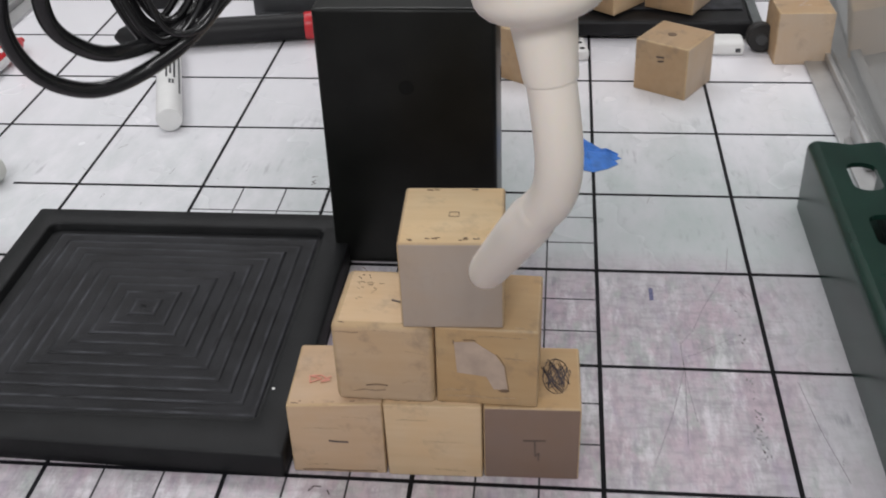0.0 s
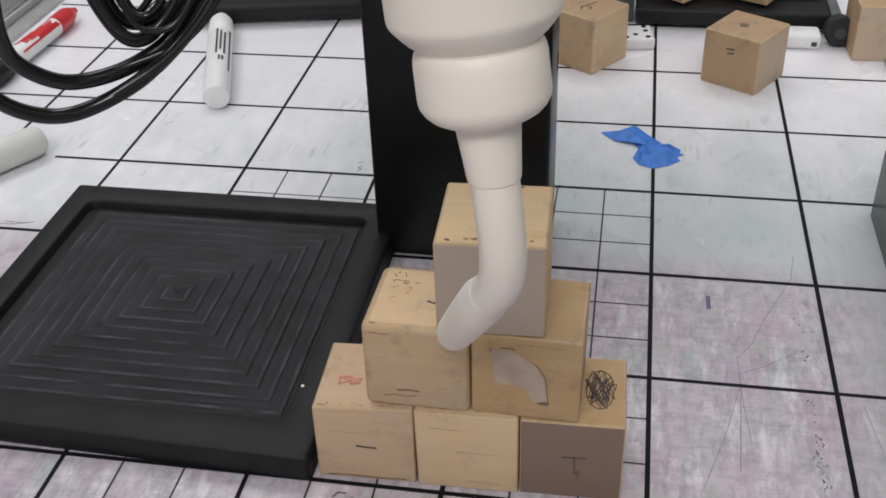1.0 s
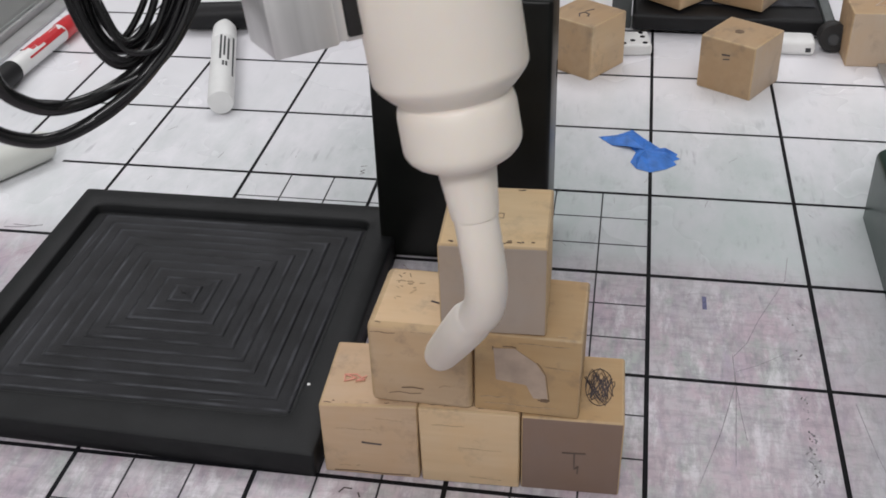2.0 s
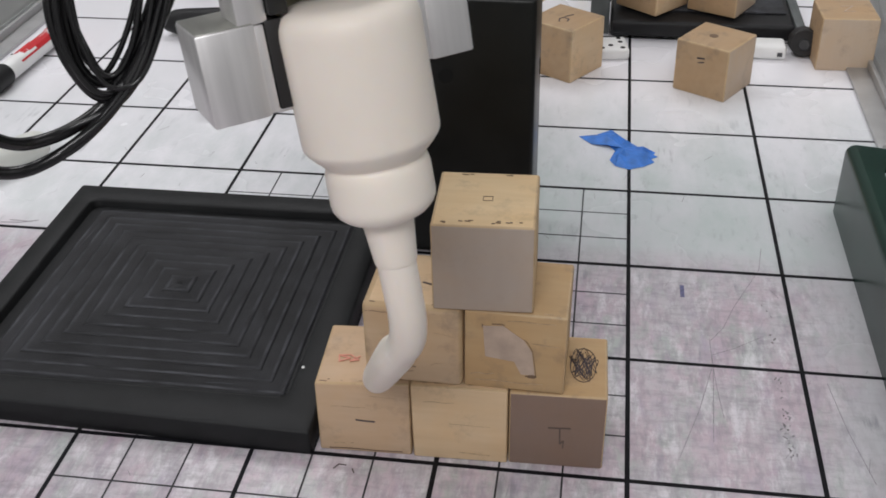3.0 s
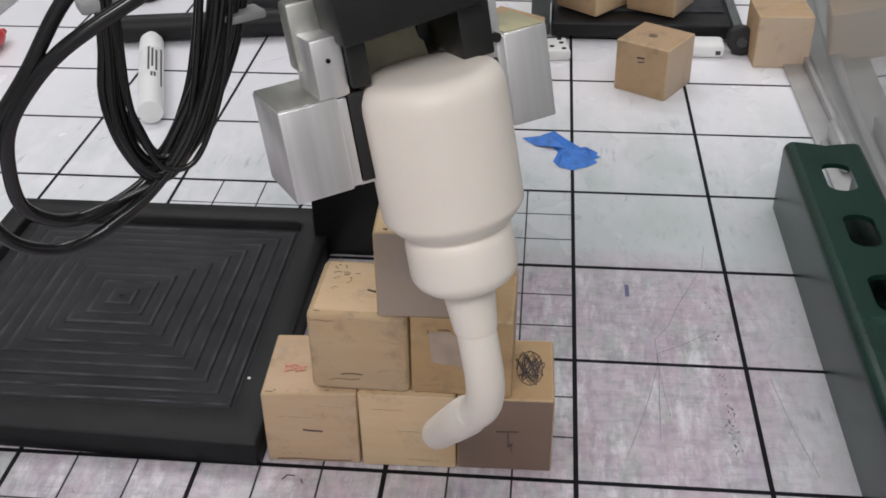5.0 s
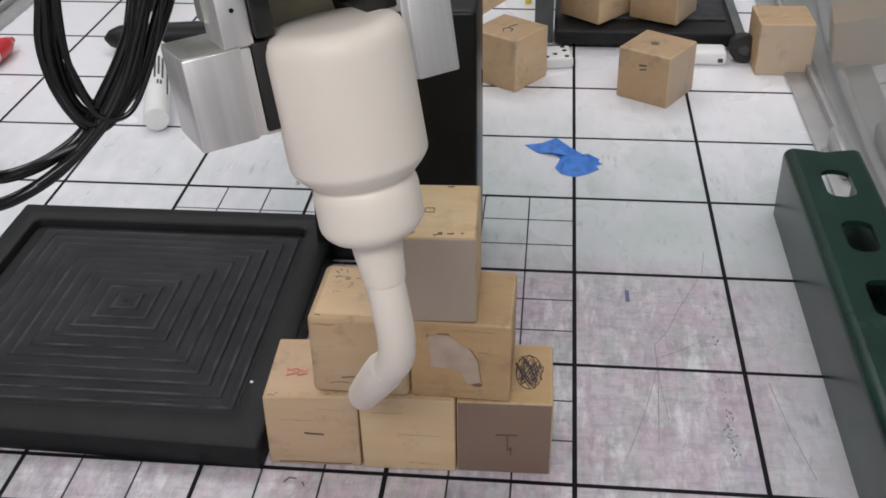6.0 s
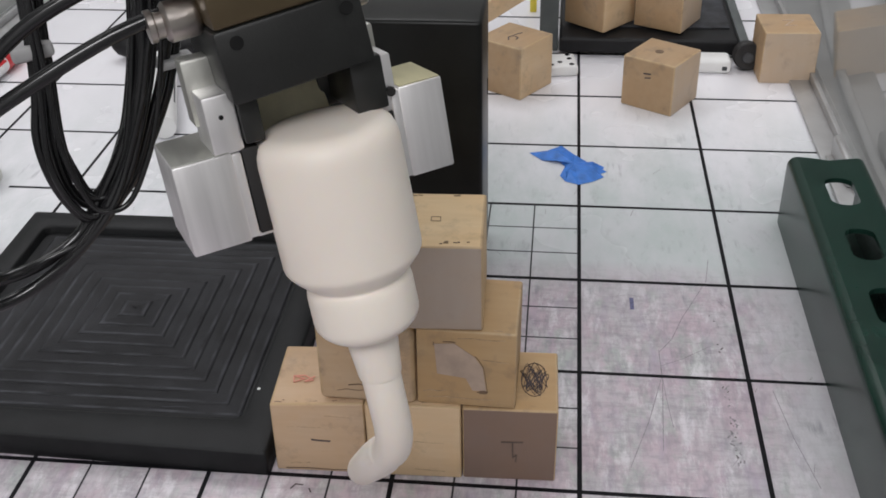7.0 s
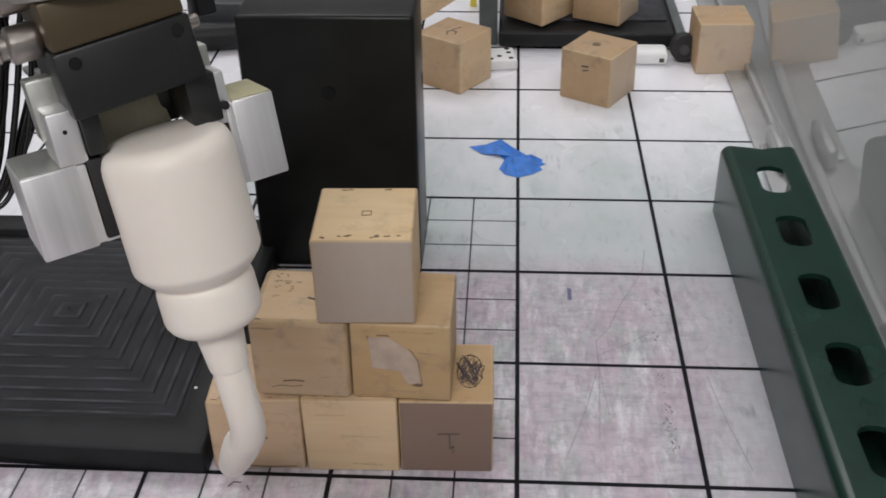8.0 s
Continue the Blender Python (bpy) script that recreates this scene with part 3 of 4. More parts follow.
# ---- the black upright with a hole ----
def upright():
    ob = thing("metal_upright", "tall black painted metal box with a round hole", "metal box")
    x0, x1, y0, y1, h = -0.1345, -0.0503, 0.1538, 0.196, 0.1385
    part("body", box(x0, x1, y0, y1, 0, h, 0.0022, 3), M_BOX, ob)
    part("hole", lathe([(0.0001, 0), (0.0032, 0), (0.0036, 0.0004), (0.0001, 0.0004)], Matrix.Translation(((x0 + x1) / 2, y0 - 0.0003, 0.100)) @ Matrix.Rotation(radians(90), 4, "X"), 24), M_HOLE, ob, "dark drilled hole")
    part("hole", box(x1 - 0.0002, x1 + 0.0003, y1 - 0.010, y1 - 0.007, 0.088, 0.096, 0.0002), M_HOLE, ob, "dark slot")
    return ob


upright()


# ---- the slotted strut ----
def strut():
    ob = thing("slotted_strut", "dark green enamelled steel strut channel with oval slots", "steel channel")
    x0, x1, h, y0, y1, t = 0.1103, 0.1512, 0.0413, -0.34, 0.2185, 0.0026
    cx = 0.1312
    # walls and rounded shoulders as one bent sheet
    bm = bmesh.new()
    r = 0.005
    prof = [(x0, 0.0), (x0, h - r)] + [(x0 + r - r * math.cos(a), h - r + r * math.sin(a)) for a in (math.pi / 2 * k / 5 for k in range(1, 5))] + [(x0 + r, h)]
    for side in (1, -1):
        pts = prof if side == 1 else [(x0 + x1 - x, z) for x, z in prof]
        inn = [(x + side * t * (1 if z < h - r else 0.6), min(z, h - t)) for x, z in pts]
        vs = [[bm.verts.new((x, y, z)) for x, z in pts] + [bm.verts.new((x, y, z)) for x, z in reversed(inn)] for y in (y0, y1)]
        n = len(vs[0])
        bm.faces.new(vs[0])
        bm.faces.new(vs[1][::-1])
        for k in range(n):
            bm.faces.new((vs[0][k], vs[0][(k + 1) % n], vs[1][(k + 1) % n], vs[1][k]))
    part("side_wall", bm, M_STRUT, ob)
    # the slotted top, cell by cell round each oval
    bm = bmesh.new()
    a, b = x0 + r, x1 - r
    pitch, hw, hl = 0.0506, 0.0072, 0.0140
    seg = 10
    def oval(cy):
        pts = []
        for k in range(seg + 1):
            q = math.pi * k / seg
            pts.append((cx + hw * math.cos(q), cy + (hl - hw * 0.75) + hw * 0.75 * math.sin(q)))
        for k in range(seg + 1):
            q = math.pi + math.pi * k / seg
            pts.append((cx + hw * math.cos(q), cy - (hl - hw * 0.75) + hw * 0.75 * math.sin(q)))
        return pts
    cy = 0.1815
    first = True
    while cy > y0 + pitch:
        lo, hi = cy - pitch / 2, min(cy + pitch / 2, y1)
        if first:
            hi = y1
        pts = oval(cy)
        n = len(pts)
        def rim(x, y):
            dx, dy = x - cx, y - cy
            s = min((b - cx if dx > 0 else cx - a) / abs(dx) if abs(dx) > 1e-6 else 1e9, (hi - cy if dy > 0 else cy - lo) / abs(dy) if abs(dy) > 1e-6 else 1e9)
            return cx + dx * s, cy + dy * s
        out = [rim(*p) for p in pts]
        for c in ((a, lo), (b, lo), (b, hi), (a, hi)):
            j = min(range(n), key=lambda i: (out[i][0] - c[0]) ** 2 + (out[i][1] - c[1]) ** 2)
            out[j] = c
        rows = [[bm.verts.new((x, y, z)) for x, y in ring] for ring, z in ((out, h), (pts, h), (pts, h - t), (out, h - t))]
        for p, q in zip(rows, rows[1:]):
            for i in range(n):
                bm.faces.new((p[i], p[(i + 1) % n], q[(i + 1) % n], q[i]))
        cy -= pitch
        first = False
    for v in bm.verts:
        v.co.y = min(v.co.y, y1 + 0.0)
    # a shallow half slot at the sawn end
    for v in bm.verts:
        if v.co.y > y1 - 0.0005 and abs(v.co.x - cx) < 0.0085:
            v.co.y -= 0.0036 * (1 - (v.co.x - cx) ** 2 / 0.0085 ** 2)
    bmesh.ops.remove_doubles(bm, verts=bm.verts, dist=1e-5)
    part("slotted_web", bm, M_STRUT, ob, "slotted green web")
    part("inner_lip", box(x0 + t, x0 + t + 0.007, y0, y1, 0.0, 0.003), M_STRUT, ob)
    part("inner_lip", box(x1 - t - 0.007, x1 - t, y0, y1, 0.0, 0.003), M_STRUT, ob)
    return ob


strut()


# ---- the acrylic guards in their aluminium tracks ----
def guard(name, x, sign, label):
    ob = thing(name, label, "acrylic guard")
    part("track", box(x - 0.0200 * sign if sign > 0 else x - 0.008, x + 0.008 if sign > 0 else x + 0.020, -0.45, 0.95, 0, 0.0028, 0.0006), M_TRACK, ob, "flat grey aluminium track")
    part("track_lip", box(x - 0.0065, x - 0.0035, -0.45, 0.95, 0.0028, 0.0085, 0.0006), M_TRACK, ob)
    part("track_lip", box(x + 0.0035, x + 0.0065, -0.45, 0.95, 0.0028, 0.0085, 0.0006), M_TRACK, ob)
    pane = part("pane", box(x - 0.0012, x + 0.0012, -0.45, 0.95, 0.0030, 0.55, 0.0003), M_GLASS, ob, "clear glossy acrylic sheet")
    pane.visible_shadow = False
    return ob


guard("acrylic_guard", 0.1672, 1, "clear acrylic sheet standing in a grey aluminium track")
guard("acrylic_guard", -0.474, -1, "clear acrylic sheet standing in a pale aluminium track")


def clip():
    ob = thing("track_clip", "small aluminium clip on the guard's track", "clip")
    part("body", box(0.1540, 0.1595, 0.255, 0.300, 0.0029, 0.016, 0.002, 3), M_TRACK, ob)
    part("foot", box(0.1495, 0.1540, 0.262, 0.293, 0.0029, 0.005, 0.0006), M_TRACK, ob)
    return ob


clip()


# ---- loose blocks and clutter behind ----
LOOSE = "loose wooden blocks"
b = block(pose(0.0545, 0.377, 0, 0, 0, 58), "wooden cube with a small hole in its top", [M_WOOD_FAR, M_WOOD_PINK], LOOSE, 11, 0.0355)
part("hole", lathe([(0.0001, 0), (0.0030, 0), (0.0030, 0.0002), (0.0001, 0.0002)], on_top(-0.001, 0.002, 0.0355), 16), M_DIRT, b, "dark knot hole")
part("pencil_mark", ribbon([(-.003, .002), (.002, .0026)], 0.0009, m=Matrix.Rotation(radians(-90), 4, "Z") @ on_front(0.0, 0.024)), M_PENCIL, b)
part("pencil_mark", ribbon([(-.002, -.001), (.002, 0)], 0.0007, m=Matrix.Rotation(radians(-90), 4, "Z") @ on_front(0.0, 0.024)), M_PENCIL, b)
b = block(pose(-0.0456, 0.3970, 0, 0, 0, 56), "pale wooden cube with a pen mark on top", [M_WOOD_FAR, M_WOOD_LIGHT], LOOSE, 12)
part("pen_mark", ribbon([(-.009, .002), (-.004, .0035), (-.001, .001), (-.003, -.003), (-.007, -.003)], 0.0009, m=on_top(0, 0) @ Matrix.Rotation(radians(20), 4, "Z")), M_PENCIL, b, "handwritten mark")
part("pen_mark", ribbon([(.0005, .001), (.007, -.001)], 0.0009, m=on_top(0, 0)), M_PENCIL, b)
b = block(pose(0.1445, 0.4300, 0, 0, 0, 2.0), "light wooden cube standing against the acrylic guard", [M_WOOD_FAR, M_WOOD_PINK], LOOSE, 13)
part("pen_mark", ribbon([(-.004, .005), (.004, .006), (-.004, -.005), (.004, -.004)], 0.0007, m=on_top(0.001, 0)), M_RESIDUE, b, "faint handwritten mark")


def platform():
    ob = thing("platform", "low black plastic platform with a castor", "platform")
    part("deck", box(-0.0150, 0.1165, 0.4515, 0.70, 0.003, 0.0150, 0.0025, 3), M_BLACK, ob)
    part("deck_panel", box(0.018, 0.112, 0.474, 0.68, 0.0151, 0.0165, 0.0006), M_TRAY_WORN, ob, "dark grey panel")
    for x in (-0.008, 0.108):
        part("foot", lathe([(0.005, 0), (0.006, 0.0005), (0.006, 0.003), (0.005, 0.0032)], pose(x, 0.47, 0), 16), M_RUBBER, ob)
    wheel = part("castor", lathe([(0.003, -0.006), (0.0092, -0.006), (0.0100, -0.005), (0.0100, 0.005), (0.0092, 0.006), (0.003, 0.006)], Matrix.Translation((0.1205, 0.437, 0.0100)) @ Matrix.Rotation(radians(80), 4, "X"), 28), M_RUBBER, ob, "black rubber wheel")
    part("hub", lathe([(0.0005, 0), (0.0042, 0), (0.0036, 0.0012), (0.0005, 0.0012)], Matrix.Translation((0.1205, 0.4310, 0.0100)) @ Matrix.Rotation(radians(80), 4, "X"), 20), M_DARK, wheel)
    part("castor_arm", box(0.1165, 0.1235, 0.442, 0.60, 0.0085, 0.0155, 0.001), M_SLATE, ob, "grey castor arm")
    return ob


platform()
block(pose(0.0150, 0.4830, 0.0170, 0, 0, 50), "wooden cube standing on the black platform", [M_WOOD_FAR, M_WOOD_LIGHT], LOOSE, 14)
block(pose(0.0660, 0.4830, 0.0170, 0, 0, 62), "worn wooden cube standing on the black platform", [M_WOOD_FAR, M_WOOD_PINK], LOOSE, 15)


def slate_panel():
    ob = thing("grey_post", "grey-green square metal post behind the blocks", "post")
    part("post", box(-0.0285, -0.0170, 0.4660, 0.490, 0.0, 0.12, 0.0015), M_SLATE, ob)
    part("flange", box(-0.0300, -0.0160, 0.4620, 0.466, 0.0, 0.12, 0.001), M_SLATE, ob)
    return ob


slate_panel()


def wood_strip():
    ob = thing("wooden_strip", "pale wooden strip leaning with a dirty edge", "wood strip")
    part("strip", box(-0.034, 0.034, -0.006, 0.006, -0.007, 0.007, 0.001), M_WOOD_LIGHT, ob)
    ob.matrix_world = pose(-0.064, 0.452, 0.0385, 0, -30, 12)
    return ob


wood_strip()
y = thing("yellow_tag", "bright yellow plastic tag standing upright", "tag")
part("tag", box(-0.040, -0.0345, 0.545, 0.549, 0.0, 0.045, 0.0006), M_YELLOW, y)


def domino():
    ob = thing("domino", "white domino with black pips", "domino")
    part("tile", box(-0.0125, 0.0115, -0.0125, 0.0125, 0, 0.008, 0.0018, 3), M_WHITE, ob)
    for x, yy in ((.0070, -.0085), (.0065, .0020), (-.001, -.0040), (-.0075, -.0085), (-.008, .0060), (.0060, .0090)):
        part("pip", lathe([(0.0001, 0), (0.0018, 0), (0.0018, 0.0002), (0.0001, 0.0002)], pose(x, yy, 0.008), 14), M_INK, ob)
    ob.matrix_world = pose(-0.0135, 0.426, 0, 0, 0, 8)
    return ob


domino()


def eraser():
    ob = thing("white_eraser", "small white plastic bar with a printed mark", "plastic bar")
    part("bar", box(0.0785, 0.1085, 0.4245, 0.4425, 0, 0.0105, 0.003, 3), M_WHITE, ob)
    part("mark", box(0.1020, 0.1055, 0.4242, 0.4246, 0.003, 0.006), M_DARK, ob, "small dark printed mark")
    return ob


eraser()


def tape():
    ob = thing("tape_scrap", "crumpled scrap of blue masking tape on the bench", "tape")
    outline = [(-.0310, .2930), (-.0200, .2965), (-.0110, .3040), (-.0040, .2940), (.0050, .2830), (.0090, .2790), (.0155, .2765), (.0145, .2735), (.0170, .2710), (.0130, .2680), (.0150, .2640), (.0085, .2580), (.0000, .2535), (-.0080, .2570), (-.0115, .2640), (-.0085, .2760), (-.0120, .2825), (-.0225, .2830)]
    bm = bmesh.new()
    r2 = random.Random(8)
    cx, cy = -0.003, 0.276
    low = [bm.verts.new((x, y, 0.0003)) for x, y in outline]
    mid = [bm.verts.new((x * 0.6 + cx * 0.4, y * 0.6 + cy * 0.4, 0.0012 + r2.uniform(0, 0.0030))) for x, y in outline]
    top = bm.verts.new((cx, cy, 0.0025))
    n = len(low)
    for k in range(n):
        bm.faces.new((low[k], low[(k + 1) % n], mid[(k + 1) % n], mid[k]))
        bm.faces.new((mid[k], mid[(k + 1) % n], top))
    bm.faces.new(low[::-1])
    part("tape", bm, M_BLUE, ob, smooth=False)
    return ob


tape()


def marker(m, barrel, cap, accent, label, length=0.135, r=0.0085):
    ob = thing("marker_pen", label, "marker pen", "marker pens")
    part("barrel", lathe([(r * 0.55, 0), (r * 0.92, 0.0008), (r, 0.003), (r, length * 0.70), (r * 0.96, length * 0.72)], None, 28), barrel, ob)
    part("cap", lathe([(r * 0.98, length * 0.70), (r * 1.04, length * 0.705), (r * 1.0, length * 0.88), (r * 0.7, length * 0.94), (r * 0.42, length * 0.955), (r * 0.35, length)], None, 28), cap, ob)
    for k, (z0, z1, a) in enumerate(((0.38, 0.68, 0.0), (0.42, 0.66, 0.30), (0.38, 0.64, 0.62), (0.30, 0.35, 0.25), (0.30, 0.35, 0.5), (0.22, 0.69, 1.1))):
        part("print_bar", box(r * 0.97, r * 1.015, -0.0007, 0.0007, z0 * length, z1 * length, 0), accent, ob).matrix_basis = Matrix.Rotation(math.pi * 0.98 + a, 4, "Z")
    ob.matrix_world = m
    return ob


def lying(x, y, z, toward):
    """Lays a thing's z axis along a heading in the plane."""
    return Matrix.Translation((x, y, z)) @ Matrix.Rotation(toward, 4, "Z") @ Matrix.Rotation(radians(90), 4, "Y")


marker(lying(-0.2685, 0.296, 0.0088, math.atan2(0.125, -0.0400)), M_WHITE, M_WHITE, M_DARK, "white marker pen lying on the bench with dark print")
red = marker(lying(-0.4290, 0.322, 0.0078, math.atan2(0.100, 0.0030)), M_WHITE, M_RED, M_RED, "red and white marker pen with a black end cap", 0.106, 0.0068)
part("end_cap", lathe([(0.0070, -0.014), (0.0078, -0.013), (0.0078, 0.008), (0.0070, 0.009)], None, 28), M_BLACK, red, "black end cap")
for a, z0, z1 in ((-0.55, 0.028, 0.050), (-0.2, 0.032, 0.060), (0.15, 0.038, 0.068), (0.5, 0.046, 0.072)):
    part("swoosh", box(0.0067, 0.00692, -0.0013, 0.0013, z0, z1, 0), M_RED, red, "red printed swoosh").matrix_basis = Matrix.Rotation(math.pi * 1.1 + a, 4, "Z")


def cutter():
    ob = thing("box_cutter", "long black plastic knife handle with a red ring", "knife")
    r = 0.0100
    part("handle", lathe([(0.0012, 0), (0.006, 0.004), (r * 0.93, 0.012), (r, 0.020), (r, 0.140), (r * 0.95, 0.142)], None, 24), M_BLACK, ob)
    part("ring", lathe([(r * 1.02, 0.142), (r * 1.05, 0.143), (r * 1.05, 0.148), (r * 1.02, 0.149)], None, 24), M_RED, ob, "red plastic ring")
    part("rear_grip", lathe([(r, 0.149), (r, 0.200), (r * 0.8, 0.206)], None, 24), M_BLACK, ob)
    part("groove", box(-r - 0.0002, -r + 0.0006, -0.0012, 0.0012, 0.045, 0.125, 0.0002), M_DARK, ob, "pale groove")
    ob.matrix_world = lying(-0.352, 0.427, 0.0106, math.atan2(0.025, 0.139))
    return ob


cutter()


def far_gear():
    ob = thing("knob_base", "round black knob on the bench", "knob")
    part("knob", lathe([(0.013, 0), (0.0145, 0.001), (0.0145, 0.012), (0.011, 0.018), (0.006, 0.019), (0.006, 0.045), (0.0005, 0.046)], None, 32), M_BLACK, ob)
    ob.matrix_world = pose(-0.350, 0.525, 0)
    two = thing("grey_fixture", "dark grey metal fixture block with a post", "fixture")
    part("base", box(-0.262, -0.195, 0.490, 0.56, 0, 0.022, 0.003), M_DARK, two)
    part("plate", box(-0.255, -0.200, 0.480, 0.490, 0, 0.007, 0.001), M_DARK, two)
    part("post", lathe([(0.011, 0.022), (0.011, 0.06), (0.0005, 0.061)], pose(-0.228, 0.525, 0), 24), M_BLACK, two)
    three = thing("plastic_stub", "off-white frosted plastic stub lying on the bench", "plastic stub")
    part("cap", lathe([(0.001, 0), (0.005, 0.0006), (0.0080, 0.0025), (0.0090, 0.006), (0.0092, 0.010), (0.0092, 0.052), (0.0088, 0.057), (0.0070, 0.0605), (0.004, 0.0618), (0.001, 0.062)], None, 36), M_FROST, three)
    three.matrix_world = lying(-0.386, 0.182, 0.0093, math.atan2(0.052, 0.033))
    return ob


far_gear()
rng = random.Random(12)
mark = thing("ink_mark", "small dark blue printed tick on the bench", "ink mark")
part("tick", box(0.0252, 0.0272, 0.128, 0.138, -0.0001, 0.0001), material("blue_black_ink", (0.10, 0.10, 0.20), 0.5, vary=0.5, grain=(900, 900, 900)), mark)


M_SCRATCH = material("grey_scratch", (0.24, 0.22, 0.24), 0.6, vary=0.4, grain=(500, 500, 500))
wear = thing("bench_scratches", "fine grey scratches and ink dashes on the bench top", "scratches")


def scratch(points, width=0.00035, mat=None):
    part("scratch", ribbon(points, width, 0.00006, Matrix.Translation((0, 0, 0.00002))), mat or M_SCRATCH, wear)


scratch([(.0372, .0960), (.0376, .0740), (.0350, .0270)])
scratch([(.0374, .0760), (.0300, .0450), (.0210, .0160)])
scratch([(.0374, .0800), (.0385, .0600), (.0402, .0420)], 0.0003)
scratch([(.0372, .0940), (.0440, .1050), (.0500, .1220), (.0650, .1560), (.0680, .1760)], 0.0003)
scratch([(.0374, .0840), (.0480, .0900), (.0620, .1010)], 0.00025)
scratch([(.0860, .0700), (.0900, .0400), (.0960, .0100)], 0.00025)
scratch([(-.1640, .2330), (-.1620, .2350), (-.1645, .2365), (-.1625, .2385)], 0.0005, M_PENCIL)
scratch([(-.1655, .2420), (-.1625, .2430)], 0.0005, M_PENCIL)
scratch([(-.1165, -.0075), (-.1150, -.0050), (-.1120, -.0052)], 0.0007, M_PENCIL)
scratch([(-.1090, -.0070), (-.1080, -.0090)], 0.0006, M_PENCIL)
scratch([(-.3440, .1560), (-.3330, .1570), (-.3240, .1600)], 0.0007)
scratch([(-.3400, .1590), (-.3270, .1585)], 0.0006)
for k in range(48):
    v = rng.uniform(0.020, 0.075) if k % 3 else rng.uniform(0.02, 0.128)
    u = 0.0655 + rng.gauss(0, 0.0012)
    scratch([(u, v), (u + rng.uniform(-.0010, .0010), v + rng.uniform(-.0014, .0014))], rng.uniform(0.0002, 0.0008), M_PENCIL if k % 3 == 0 else None)
for k in range(60):
    u, v, a = rng.uniform(-0.33, 0.105), rng.uniform(-0.03, 0.30), rng.gauss(1.57, 0.5)
    n = rng.uniform(0.001, 0.008)
    scratch([(u, v), (u + n * math.cos(a), v + n * math.sin(a))], rng.uniform(0.00012, 0.00028))


# ---- the tool: a cream nylon probe held in a two-jaw gripper ----
def probe():
    upper = [(0.0005, 0.0498), (0.0130, 0.0498), (0.0158, 0.0492), (0.0175, 0.0477), (0.0184, 0.0455), (0.0187, 0.0430), (0.01875, 0.0138), (0.0186, 0.0128), (0.0181, 0.0119), (0.0168, 0.0103), (0.0152, 0.0086), (0.0141, 0.0078), (0.0136, 0.0073), (0.0136, 0.0068)]
    lower = [(0.0132, 0.0070), (0.0136, 0.0067), (0.0140, 0.0058), (0.0143, 0.0049), (0.0145, 0.0036), (0.0146, -0.0044), (0.0144, -0.0057), (0.0136, -0.0072), (0.0122, -0.0086), (0.0104, -0.0096), (0.0086, -0.0102), (0.0077, -0.0106), (0.0073, -0.0114), (0.0067, -0.0175), (0.0062, -0.0232), (0.0060, -0.0243), (0.0055, -0.0247), (0.0005, -0.0247)]
    ob = thing("nylon_probe", "cream nylon turned probe with a bent tapering finger", "probe")
    part("body", lathe(upper, None, 64), M_PROBE, ob)
    part("collar", lathe(lower, None, 64), M_PROBE, ob)
    bm = tube([(0, 0, -0.0235), (0, 0.0003, -0.0320), (-0.0004, 0.0020, -0.0420), (-0.0018, 0.0052, -0.0500), (-0.0044, 0.0096, -0.0565), (-0.0092, 0.0165, -0.0630)], 0.0056, 28, 8)
    part("stem", bm, M_PROBE, ob)
    a, b = Vector((-0.0078, 0.0142, -0.0610)), Vector((-0.0315, 0.0612, -0.1008))
    m = Matrix.Translation(a) @ (b - a).to_track_quat("Z", "Y").to_matrix().to_4x4()
    n = (b - a).length
    part("finger_tip", lathe([(0.0044, -0.0050), (0.0053, -0.0030), (0.0056, 0.0000), (0.0059, 0.005), (0.0063, n * 0.10), (0.0063, n * 0.3), (0.0060, n * 0.6), (0.0057, n * 0.83), (0.0053, n * 0.90), (0.0045, n * 0.95), (0.0030, n * 0.98), (0.0016, n * 0.996), (0.0003, n)], m, 36), M_PROBE, ob)
    return ob


GRIP = pose(0, 0, 0, 0.5, 1.0, 29.3) @ Matrix.Translation((0, 0.0105, -0.0124))   # the gripper against the probe


